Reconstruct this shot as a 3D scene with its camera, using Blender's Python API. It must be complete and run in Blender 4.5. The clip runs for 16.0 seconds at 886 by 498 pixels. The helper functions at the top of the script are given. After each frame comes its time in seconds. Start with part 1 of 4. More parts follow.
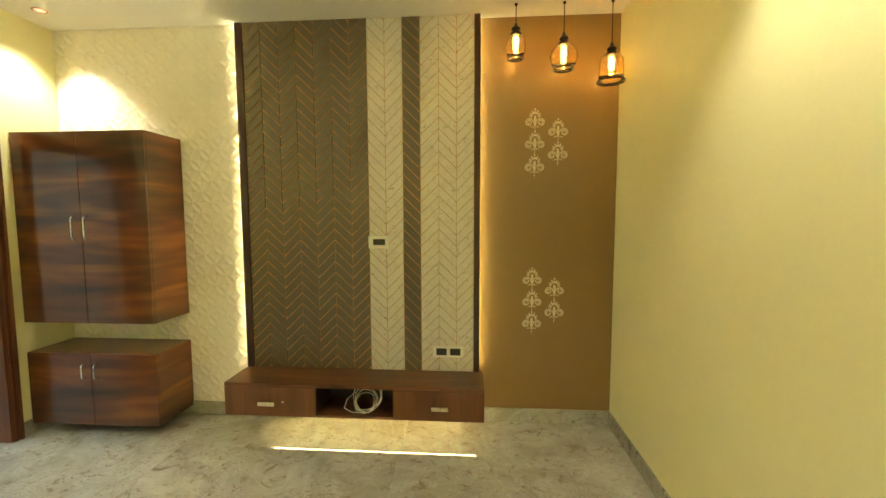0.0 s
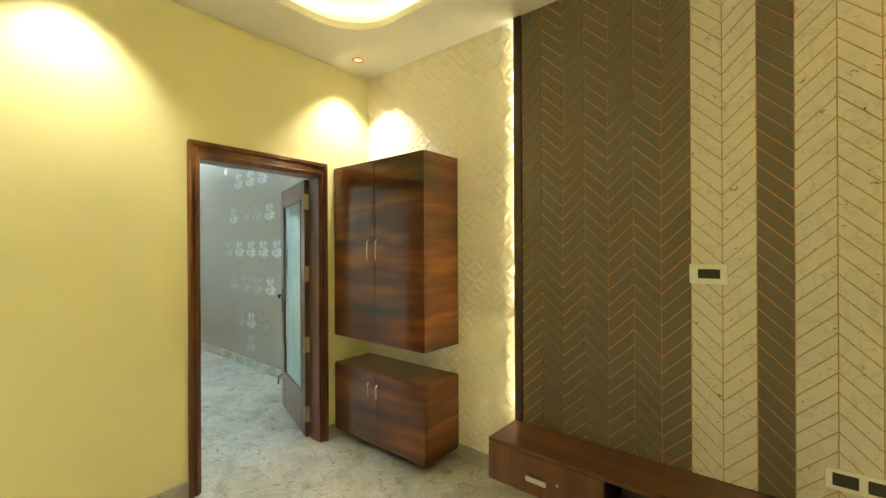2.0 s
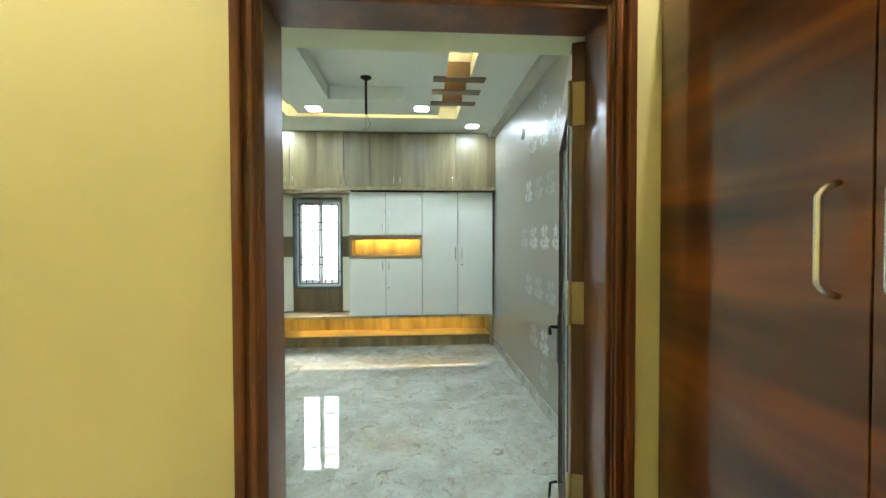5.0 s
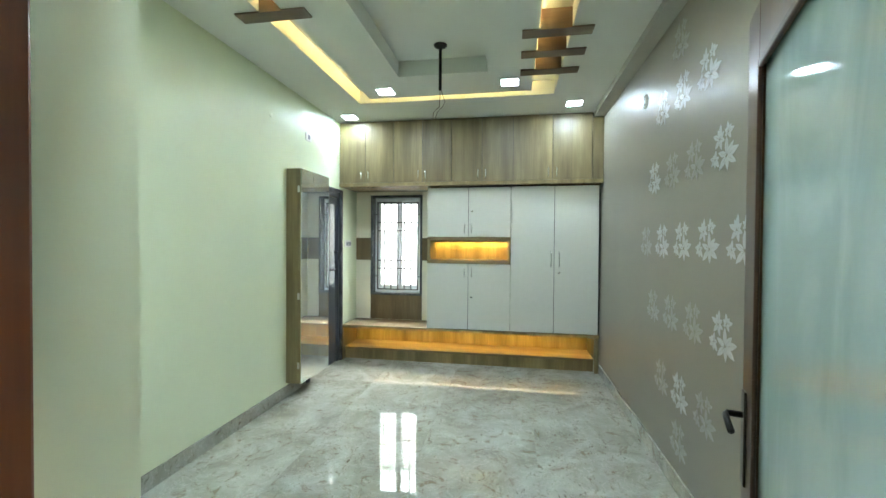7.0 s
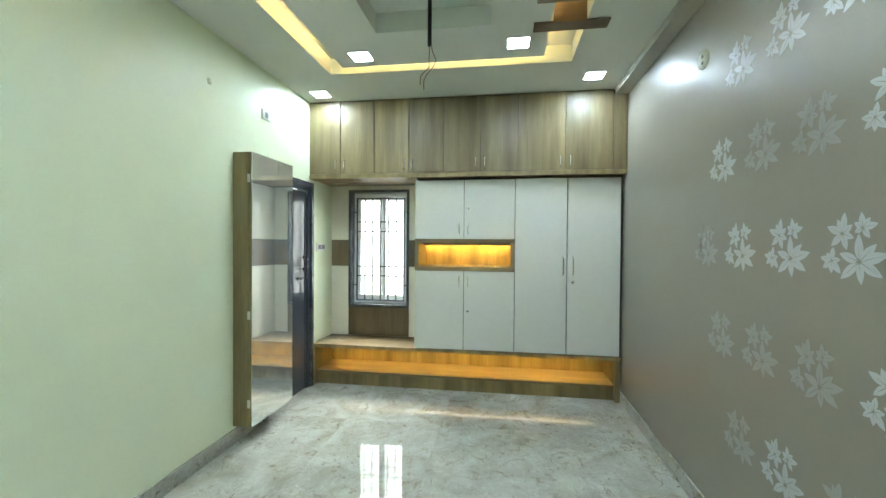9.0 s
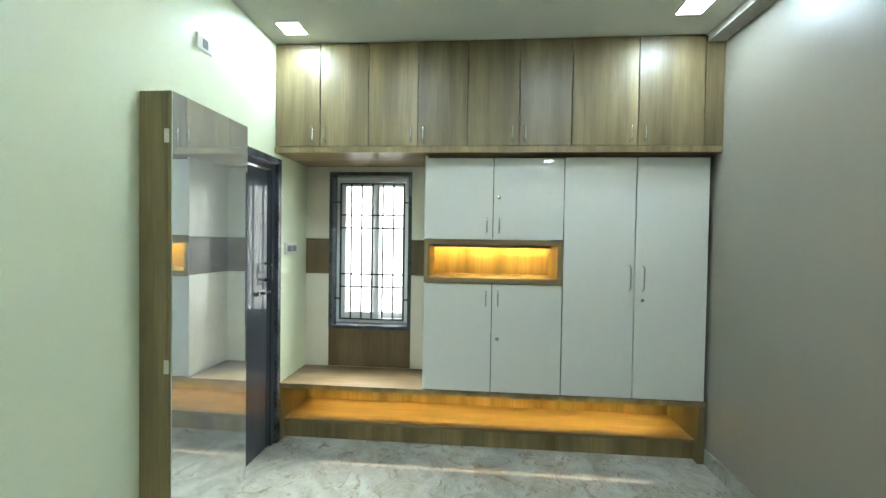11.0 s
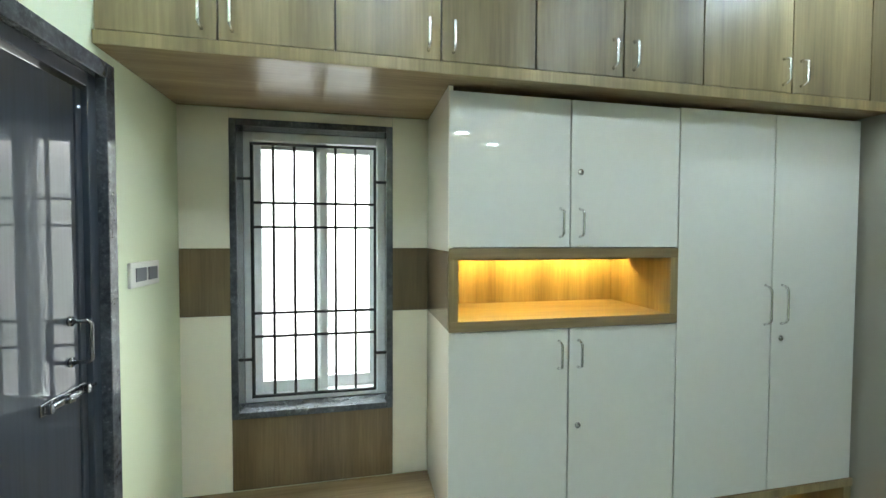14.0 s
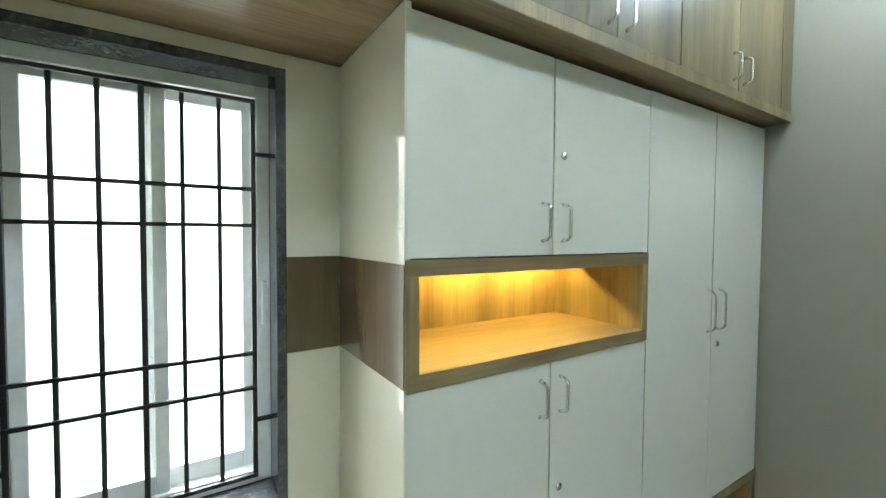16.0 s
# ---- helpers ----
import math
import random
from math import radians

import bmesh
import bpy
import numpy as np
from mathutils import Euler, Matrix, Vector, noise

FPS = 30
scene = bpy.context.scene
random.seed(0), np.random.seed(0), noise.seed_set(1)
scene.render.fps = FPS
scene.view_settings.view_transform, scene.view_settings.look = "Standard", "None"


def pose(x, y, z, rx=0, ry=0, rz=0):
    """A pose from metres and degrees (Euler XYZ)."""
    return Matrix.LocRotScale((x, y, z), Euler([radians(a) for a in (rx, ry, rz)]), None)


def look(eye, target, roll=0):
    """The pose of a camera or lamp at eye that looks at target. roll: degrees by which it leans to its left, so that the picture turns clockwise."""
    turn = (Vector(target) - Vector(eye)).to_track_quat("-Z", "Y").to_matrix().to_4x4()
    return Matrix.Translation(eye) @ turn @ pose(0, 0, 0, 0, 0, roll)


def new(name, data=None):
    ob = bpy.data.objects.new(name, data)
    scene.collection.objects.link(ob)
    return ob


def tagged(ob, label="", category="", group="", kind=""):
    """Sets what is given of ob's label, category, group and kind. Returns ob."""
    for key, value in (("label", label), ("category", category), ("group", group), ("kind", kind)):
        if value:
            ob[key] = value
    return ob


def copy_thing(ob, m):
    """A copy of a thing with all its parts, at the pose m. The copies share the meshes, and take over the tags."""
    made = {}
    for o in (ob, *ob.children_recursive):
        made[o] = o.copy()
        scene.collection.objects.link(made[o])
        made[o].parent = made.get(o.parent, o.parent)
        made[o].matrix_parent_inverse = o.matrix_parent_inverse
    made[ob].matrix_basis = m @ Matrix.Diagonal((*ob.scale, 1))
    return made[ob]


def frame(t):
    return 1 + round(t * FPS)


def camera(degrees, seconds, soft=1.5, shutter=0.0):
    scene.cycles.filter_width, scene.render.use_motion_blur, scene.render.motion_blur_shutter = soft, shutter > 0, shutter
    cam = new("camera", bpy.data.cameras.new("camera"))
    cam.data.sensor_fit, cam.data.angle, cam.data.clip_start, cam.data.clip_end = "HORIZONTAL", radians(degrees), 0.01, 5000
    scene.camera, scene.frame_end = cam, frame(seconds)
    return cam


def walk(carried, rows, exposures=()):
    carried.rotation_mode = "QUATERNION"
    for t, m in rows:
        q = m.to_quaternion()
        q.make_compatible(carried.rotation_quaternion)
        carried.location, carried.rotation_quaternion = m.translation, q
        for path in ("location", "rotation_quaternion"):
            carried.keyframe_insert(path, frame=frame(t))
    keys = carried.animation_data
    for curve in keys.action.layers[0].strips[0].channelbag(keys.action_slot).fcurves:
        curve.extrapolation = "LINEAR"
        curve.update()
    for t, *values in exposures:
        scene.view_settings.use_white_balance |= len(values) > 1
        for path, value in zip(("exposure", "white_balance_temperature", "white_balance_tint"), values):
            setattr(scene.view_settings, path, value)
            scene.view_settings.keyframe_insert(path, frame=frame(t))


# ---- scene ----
cam = camera(94.7, 16.0)
PATH = [
    (0, (0.844, 0.125, 1.527), (0.704, 2.114, 1.370), -0.14),
    (0.5, (0.827, 0.156, 1.480), (0.213, 2.060, 1.514), -0.21),
    (1, (0.719, 0.346, 1.474), (-0.208, 2.119, 1.501), -0.26),
    (1.5, (0.568, 0.549, 1.468), (-0.547, 2.209, 1.494), -0.23),
    (2, (0.433, 0.784, 1.468), (-0.841, 2.326, 1.468), -0.29),
    (2.5, (0.246, 1.015, 1.481), (-1.189, 2.408, 1.438), -0.30),
    (3, (0.055, 1.204, 1.506), (-1.514, 2.442, 1.428), -0.38),
    (3.5, (-0.156, 1.473, 1.505), (-1.870, 2.499, 1.429), -0.45),
    (4, (-0.490, 1.749, 1.484), (-2.355, 2.469, 1.426), -0.45),
    (4.5, (-0.904, 1.994, 1.464), (-2.860, 2.407, 1.404), -0.2),
    (5, (-1.283, 2.100, 1.458), (-3.278, 2.234, 1.416), -0.15),
    (5.2, (-1.401, 2.136, 1.457), (-3.400, 2.178, 1.420), 0.05),
    (7.3, (-2.187, 2.212, 1.462), (-4.157, 1.870, 1.431), 0.4),
    (7.5, (-2.271, 2.190, 1.481), (-4.243, 1.856, 1.448), 0.4),
    (8, (-2.450, 2.209, 1.464), (-4.421, 1.871, 1.438), 0.3),
    (8.5, (-2.664, 2.141, 1.486), (-4.637, 1.816, 1.456), 0.4),
    (9, (-2.858, 2.079, 1.485), (-4.837, 1.787, 1.458), 0.4),
    (9.2, (-2.936, 2.062, 1.484), (-4.916, 1.782, 1.456), 0.4),
    (11.3, (-4.105, 1.509, 1.524), (-6.100, 1.369, 1.485), 0.7),
    (11.5, (-4.214, 1.470, 1.529), (-6.210, 1.350, 1.491), 0.5),
    (12, (-4.467, 1.365, 1.549), (-6.467, 1.350, 1.505), 0.5),
    (12.5, (-4.742, 1.285, 1.552), (-6.739, 1.374, 1.510), 0.5),
    (13, (-4.969, 1.154, 1.559), (-6.960, 1.341, 1.513), 0.4),
    (13.5, (-5.185, 0.996, 1.565), (-7.160, 1.301, 1.513), 0.4),
    (14, (-5.386, 0.878, 1.574), (-7.344, 1.284, 1.514), 0.2),
    (14.5, (-5.588, 0.774, 1.576), (-7.512, 1.318, 1.517), 0.3),
    (15, (-5.737, 0.722, 1.584), (-7.604, 1.436, 1.519), 0.3),
    (15.5, (-5.877, 0.735, 1.577), (-7.661, 1.638, 1.518), 0.3),
    (16, (-6.014, 0.769, 1.590), (-7.699, 1.845, 1.523), 0.4),
]
EXPOSURES = [
    (0.0, 0.54),
    (1.5, 0.47),
    (4.0, 0.47),
    (5.2, 0.36),
    (7.5, 0.12),
    (9.2, 0.12),
    (11.5, 0.02),
    (13.0, -0.03),
    (16.0, -0.01),
]
walk(cam, [(t, look(eye, target, roll)) for t, eye, target, roll in PATH], EXPOSURES)

# ---- world and large lights ----
world = bpy.data.worlds.new("sky_world")
scene.world = world
world.use_nodes = True
wn = world.node_tree
sky = wn.nodes.new("ShaderNodeTexSky")
sky.sky_type, sky.sun_disc = "NISHITA", False
sky.sun_elevation, sky.sun_rotation = radians(40), radians(120)
wn.links.new(sky.outputs[0], wn.nodes["Background"].inputs[0])
wn.nodes["Background"].inputs[1].default_value = 0.1

SPOT_W = 66.0       # living-room downlights, with the unseen fill ones
COVE_L = 31.0       # living cove strip
BACKLIT = 82.0      # strips behind the television panel
UNDER_TV = 75.0
PANEL_L = 185.0      # bedroom square lights
COVE_B = 30.0        # bedroom slot strips
SHELF_L = 290.0      # wardrobe niche and bench strips
SKY_W = 2500.0      # sky above the window
DAY = 2.1           # brightness outside the window
PENDANT = 64.0

# the open sky above the window, out of sight of the room
sky_lamp = bpy.data.lights.new("sky_light", "AREA")
sky_lamp.shape, sky_lamp.size, sky_lamp.size_y, sky_lamp.energy, sky_lamp.color = "RECTANGLE", 4.5, 3.0, SKY_W, (0.90, 1.0, 1.0)
new("sky_light", sky_lamp).matrix_basis = look((-10.90, 0.70, 5.40), (-7.3, 0.68, 1.4))

# ---- plan ----
XW, XE, YN, YS, ZC = -2.268, 1.857, 3.100, -2.9, 2.908      # living room
YR = 3.070                                                  # face of the relief cladding
BXE, BYS, BYN, BZC = -2.40, 0.175, 3.238, 2.906             # bedroom
XL, XD, XB = -6.825, -6.915, -7.38                          # loft front, wardrobe front, window wall


# ---- materials ----
def nodes_of(name):
    m = bpy.data.materials.new(name)
    m.use_nodes = True
    return m, m.node_tree, m.node_tree.nodes["Principled BSDF"]


def link(t, a, b):
    t.links.new(a, b)


def coords(t, scale=(1, 1, 1), shift=False):
    tc = t.nodes.new("ShaderNodeTexCoord")
    mp = t.nodes.new("ShaderNodeMapping")
    mp.inputs["Scale"].default_value = scale
    link(t, tc.outputs["Object"], mp.inputs["Vector"])
    if shift:
        oi = t.nodes.new("ShaderNodeObjectInfo")
        mul = t.nodes.new("ShaderNodeMath")
        mul.operation = "MULTIPLY"
        mul.inputs[1].default_value = 37.0
        link(t, oi.outputs["Random"], mul.inputs[0])
        link(t, mul.outputs[0], mp.inputs["Location"])
    return mp.outputs["Vector"]


def noise_node(t, vec, scale, detail=4, rough=0.55, distort=0.0):
    n = t.nodes.new("ShaderNodeTexNoise")
    n.inputs["Scale"].default_value = scale
    n.inputs["Detail"].default_value = detail
    n.inputs["Roughness"].default_value = rough
    n.inputs["Distortion"].default_value = distort
    link(t, vec, n.inputs["Vector"])
    return n.outputs["Fac"]


def ramp(t, fac, stops):
    r = t.nodes.new("ShaderNodeValToRGB")
    e = r.color_ramp.elements
    while len(e) < len(stops):
        e.new(0.5)
    for el, (p, c) in zip(e, stops):
        el.position, el.color = p, (*c, 1)
    link(t, fac, r.inputs["Fac"])
    return r.outputs["Color"]


def mixed(t, fac, a, b, mode="MIX"):
    m = t.nodes.new("ShaderNodeMix")
    m.data_type, m.blend_type = "RGBA", mode
    if isinstance(fac, float):
        m.inputs[0].default_value = fac
    else:
        link(t, fac, m.inputs[0])
    for sock, v in ((m.inputs[6], a), (m.inputs[7], b)):
        if isinstance(v, tuple):
            sock.default_value = (*v, 1)
        else:
            link(t, v, sock)
    return m.outputs[2]


def bumped(t, bsdf, fac, strength, dist=0.002):
    b = t.nodes.new("ShaderNodeBump")
    b.inputs["Strength"].default_value = strength
    b.inputs["Distance"].default_value = dist
    link(t, fac, b.inputs["Height"])
    link(t, b.outputs[0], bsdf.inputs["Normal"])


def shade(c, k):
    return tuple(min(1.0, v * k) for v in c)


def paint(name, c, rough=0.6, vary=0.04, grain=0.12):
    m, t, b = nodes_of(name)
    v = coords(t)
    big = noise_node(t, v, 1.3, 3)
    col = ramp(t, big, [(0.3, shade(c, 1 - vary)), (0.7, shade(c, 1 + vary))])
    link(t, col, b.inputs["Base Color"])
    b.inputs["Roughness"].default_value = rough
    fine = noise_node(t, v, 160, 3)
    bumped(t, b, fine, grain, 0.001)
    return m


def wood(name, dark, mid, light, along="x", rough=0.3, coat=0.0, band=6.0, shift=False, grain=0.75, detail=5, warp=0.12):
    m, t, b = nodes_of(name)
    s = {"x": (0.13, 0.13, 1), "top": (0.12, 1, 1), "y": (1, 0.14, 1), "z": (1, 1, 0.10)}[along]
    v = coords(t, s, shift)
    wide = noise_node(t, v, band, detail, 0.6, warp)
    s2 = {"x": (0.5, 0.5, 14), "top": (0.5, 14, 14), "y": (14, 0.5, 14), "z": (14, 14, 0.5)}[along]
    streak = noise_node(t, coords(t, s2, shift), 7, 5, 0.6, 0.3)
    col = ramp(t, wide, [(0.30, dark), (0.5, mid), (0.70, light)])
    fine = ramp(t, streak, [(0.3, (0.70, 0.68, 0.66)), (0.65, (1, 1, 1))])
    out = mixed(t, grain, col, fine, "MULTIPLY")
    if shift:
        oi = t.nodes.new("ShaderNodeObjectInfo")
        out = mixed(t, 1.0, out, ramp(t, oi.outputs["Random"], [(0.0, (0.72, 0.73, 0.76)), (1.0, (1.10, 1.08, 1.0))]), "MULTIPLY")
    link(t, out, b.inputs["Base Color"])
    b.inputs["Roughness"].default_value = rough
    b.inputs["Coat Weight"].default_value = coat
    b.inputs["Coat Roughness"].default_value = 0.015 if coat > 0.4 else 0.12
    b.inputs["Specular IOR Level"].default_value = 0.2 if coat > 0.4 else 0.5
    bumped(t, b, streak, 0.08, 0.001)
    return m


def plain(name, c, rough=0.4, metal=0.0, coat=0.0, vary=0.05, sheen=0.05):
    m, t, b = nodes_of(name)
    v = coords(t)
    f = noise_node(t, v, 22, 4)
    link(t, ramp(t, f, [(0.3, shade(c, 1 - vary)), (0.7, shade(c, 1 + vary))]), b.inputs["Base Color"])
    rr = t.nodes.new("ShaderNodeMapRange")
    rr.inputs[3].default_value, rr.inputs[4].default_value = rough * 0.85, rough * 1.2
    link(t, noise_node(t, v, 60, 3), rr.inputs[0])
    link(t, rr.outputs[0], b.inputs["Roughness"])
    b.inputs["Metallic"].default_value = metal
    b.inputs["Coat Weight"].default_value = coat
    b.inputs["Coat Roughness"].default_value = sheen
    return m


def glow(name, c, strength):
    m, t, b = nodes_of(name)
    b.inputs["Base Color"].default_value = (0.8, 0.8, 0.8, 1)
    b.inputs["Emission Color"].default_value = (*c, 1)
    b.inputs["Emission Strength"].default_value = strength
    return m


def marble(name):
    m, t, b = nodes_of(name)
    v = coords(t, (1, 1, 1), True)
    cloud = noise_node(t, v, 2.6, 7, 0.62, 1.2)
    base = ramp(t, cloud, [(0.30, (0.258, 0.255, 0.208)), (0.48, (0.340, 0.338, 0.285)), (0.70, (0.436, 0.438, 0.382))])
    patch = noise_node(t, v, 6.5, 6, 0.7, 2.2)
    pm = ramp(t, patch, [(0.55, (0, 0, 0)), (0.66, (1, 1, 1))])
    sep = mixed(t, pm, base, (0.215, 0.178, 0.125))
    base2 = mixed(t, 0.85, base, sep)
    speck = noise_node(t, coords(t, (1, 2.4, 1), True), 13, 6, 0.72, 1.6)
    sm = ramp(t, speck, [(0.575, (0, 0, 0)), (0.64, (1, 1, 1))])
    where = ramp(t, noise_node(t, v, 3.1, 3), [(0.46, (0, 0, 0)), (0.60, (1, 1, 1))])
    col = mixed(t, mixed(t, 1.0, sm, where, "MULTIPLY"), base2, (0.135, 0.108, 0.075))
    dots = noise_node(t, v, 42, 4, 0.6, 1.0)
    col = mixed(t, ramp(t, dots, [(0.66, (0, 0, 0)), (0.71, (0.9, 0.9, 0.9))]), col, (0.19, 0.15, 0.105))
    vein = noise_node(t, v, 3.4, 8, 0.6, 3.0)
    vm = ramp(t, vein, [(0.485, (0, 0, 0)), (0.50, (0.35, 0.35, 0.35)), (0.515, (0, 0, 0))])
    col = mixed(t, vm, col, (0.62, 0.60, 0.54))
    link(t, col, b.inputs["Base Color"])
    b.inputs["Roughness"].default_value = 0.012
    b.inputs["Specular IOR Level"].default_value = 0.6
    return m


def granite(name):
    m, t, b = nodes_of(name)
    v = coords(t)
    f = noise_node(t, v, 55, 6, 0.75)
    f2 = noise_node(t, v, 9, 4)
    col = mixed(t, 0.4, ramp(t, f, [(0.42, (0.020, 0.022, 0.026)), (0.6, (0.075, 0.08, 0.088)), (0.72, (0.30, 0.31, 0.32))]),
                ramp(t, f2, [(0.35, (0.03, 0.032, 0.037)), (0.7, (0.15, 0.156, 0.168))]))
    link(t, col, b.inputs["Base Color"])
    b.inputs["Roughness"].default_value = 0.16
    return m


def white_marble(name):
    m, t, b = nodes_of(name)
    v = coords(t, (1, 1, 1), True)
    vein = noise_node(t, v, 4.0, 8, 0.6, 2.0)
    vm = ramp(t, vein, [(0.47, (0, 0, 0)), (0.5, (0.35, 0.35, 0.35)), (0.53, (0, 0, 0))])
    col = mixed(t, vm, (0.62, 0.588, 0.505), (0.37, 0.34, 0.28))
    spots = noise_node(t, coords(t, (1, 1, 1.5), True), 30, 4, 0.6, 1.0)
    sm = ramp(t, spots, [(0.634, (0, 0, 0)), (0.70, (1, 1, 1))])
    col = mixed(t, sm, col, (0.16, 0.15, 0.12))
    link(t, col, b.inputs["Base Color"])
    b.inputs["Roughness"].default_value = 0.35
    return m


def clear_glass(name, c=(1, 1, 1), rough=0.0):
    m, t, b = nodes_of(name)
    b.inputs["Base Color"].default_value = (*c, 1)
    b.inputs["Transmission Weight"].default_value = 1.0
    b.inputs["Roughness"].default_value = rough
    b.inputs["IOR"].default_value = 1.45
    return m


def frosted(name):
    """Etched greenish door glass, with clear wavy strokes."""
    m, t, b = nodes_of(name)
    f = noise_node(t, coords(t, (1, 1, 0.3)), 5, 4, 0.5, 1.2)
    link(t, ramp(t, f, [(0.42, (0.43, 0.575, 0.55)), (0.58, (0.51, 0.66, 0.64))]), b.inputs["Base Color"])
    b.inputs["Roughness"].default_value = 0.05
    b.inputs["Transmission Weight"].default_value = 0.35
    return m


M_YELLOW = paint("yellow_paint", (0.785, 0.75, 0.418), 0.5)
M_GREENW = paint("pale_green_paint", (0.685, 0.74, 0.525), 0.42)
M_TAUPE = paint("taupe_satin_paint", (0.232, 0.213, 0.168), 0.40, 0.05)
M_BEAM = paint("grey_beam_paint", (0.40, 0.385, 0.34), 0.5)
M_GOLDBR = paint("bronze_brown_paint", (0.235, 0.148, 0.050), 0.34, 0.06)
M_CEIL = paint("white_ceiling_paint", (0.76, 0.75, 0.69), 0.7, 0.02)
M_CEILB = paint("ceiling_board_white", (0.74, 0.76, 0.72), 0.7, 0.02)
M_RELIEF = paint("cream_relief_plaster", (0.85, 0.81, 0.69), 0.42, 0.02, 0.05)
M_STENCIL = paint("pearl_stencil_paint", (0.46, 0.475, 0.48), 0.30)
M_STENCILF = paint("faint_pearl_stencil_paint", (0.315, 0.305, 0.285), 0.32)
M_STENCILG = paint("cream_stencil_paint", (0.62, 0.55, 0.38), 0.4)
M_MAHOG = wood("mahogany_gloss_laminate", (0.036, 0.0090, 0.0016), (0.098, 0.0265, 0.0036), (0.290, 0.086, 0.0090), "x", 0.35, 1.0, 6.0, False, 0.55, 2, 0.35)
M_MAHOGT = wood("mahogany_satin_laminate", (0.062, 0.022, 0.008), (0.118, 0.044, 0.016), (0.175, 0.070, 0.025), "top", 0.34, 0.15, 8.0)
M_MAHOGV = wood("mahogany_upright_laminate", (0.070, 0.024, 0.009), (0.135, 0.050, 0.018), (0.205, 0.084, 0.030), "z", 0.28, 0.3, 7.0, True)
M_FRAMEW = wood("polished_teak_frame", (0.045, 0.013, 0.004), (0.12, 0.036, 0.010), (0.21, 0.072, 0.020), "z", 0.3, 0.25, 8.0)
M_DARKW = wood("dark_wood_edge", (0.022, 0.008, 0.004), (0.045, 0.015, 0.007), (0.075, 0.027, 0.012), "z", 0.35, 0.1)
M_LEAF = wood("dark_door_wood", (0.045, 0.021, 0.010), (0.082, 0.040, 0.019), (0.125, 0.066, 0.032), "z", 0.32, 0.2)
M_OAK = wood("grey_brown_laminate", (0.118, 0.088, 0.038), (0.205, 0.157, 0.072), (0.312, 0.246, 0.120), "z", 0.42, 0.0, 6.0, True)
# same laminate made lighter: daylight on the loft underside put into the colour
M_OAKLIT = wood("grey_brown_laminate_daylit", (0.190, 0.130, 0.068), (0.275, 0.194, 0.105), (0.370, 0.270, 0.150), "y", 0.27, 0.0, 5.0)
M_OAKS = wood("grey_brown_laminate_matt", (0.135, 0.097, 0.045), (0.205, 0.150, 0.072), (0.29, 0.215, 0.108), "y", 0.5, 0.0, 5.0)
M_WALNUT = wood("walnut_band_laminate", (0.094, 0.064, 0.032), (0.145, 0.102, 0.052), (0.205, 0.150, 0.080), "z", 0.25, 0.3, 5.0)
M_SLAT = wood("ceiling_slat_wood", (0.085, 0.052, 0.032), (0.135, 0.085, 0.053), (0.19, 0.125, 0.08), "y", 0.4)
M_WHITE = plain("white_gloss_laminate", (0.62, 0.61, 0.54), 0.3, 0, 1.0, 0.012, 0.018)
M_CREAM = plain("cream_gloss_laminate", (0.75, 0.705, 0.575), 0.3, 0, 1.0, 0.012, 0.03)
# carcass coloured dark so the gaps between doors read as shade
M_CARC = plain("brown_carcass_board", (0.045, 0.035, 0.025), 0.5)
# black that stands for shade in the unit's niche and the wardrobe gap
M_SHADOW = plain("black_shade_fill", (0.02, 0.02, 0.02), 0.6)
M_DTILE = plain("taupe_chevron_tile", (0.130, 0.106, 0.067), 0.40)
M_WTILE = white_marble("cream_marble_tile")
M_COPPER = plain("copper_inlay", (0.62, 0.275, 0.09), 0.4, 0.1)
M_BRONZE = plain("bronze_inlay", (0.40, 0.22, 0.075), 0.4, 0.1)
M_MARBLE = marble("polished_marble")
M_GROUT = plain("floor_grout", (0.30, 0.28, 0.24), 0.6)
M_GRANITE = granite("black_granite")
M_BLACKD = wood("black_gloss_door", (0.030, 0.036, 0.047), (0.040, 0.048, 0.061), (0.053, 0.063, 0.079), "z", 0.3, 1.0, 4.0)
M_STEEL = plain("dark_steel", (0.34, 0.34, 0.36), 0.25, 1.0)
M_CHROME = plain("chrome", (0.86, 0.86, 0.86), 0.24, 1.0)
M_NICKEL = plain("satin_nickel", (0.62, 0.60, 0.55), 0.28, 1.0)
M_BRASS = plain("dull_brass", (0.36, 0.31, 0.20), 0.42, 0.9)
M_BLACKM = plain("black_metal", (0.018, 0.016, 0.014), 0.35, 0.6)
M_IRON = plain("grille_iron", (0.012, 0.012, 0.013), 0.45, 0.3)
M_PLASTIC = plain("white_switch_plastic", (0.74, 0.73, 0.66), 0.3)
M_GREYP = plain("grey_switch_module", (0.16, 0.17, 0.18), 0.3)
M_BLACKP = plain("black_socket_module", (0.02, 0.02, 0.02), 0.3)
M_UPVC = plain("window_upvc", (0.88, 0.90, 0.90), 0.3)
M_CABLE = plain("white_cable", (0.70, 0.70, 0.66), 0.5)
M_WIRE = plain("copper_brown_wire", (0.14, 0.09, 0.06), 0.5)
M_MIRROR = plain("filmed_mirror_silver", (0.84, 0.88, 0.88), 0.008, 0.84)
M_GLASS = clear_glass("window_glass")
M_AMBER = clear_glass("amber_glass", (1.0, 0.86, 0.52), 0.16)
M_FROST = frosted("etched_door_glass")
WARM, YEL, COOL = (1.0, 0.72, 0.34), (1.0, 0.70, 0.22), (0.78, 1.0, 1.19)
M_COVE = glow("cove_strip_glow", (1.0, 0.78, 0.29), COVE_L)
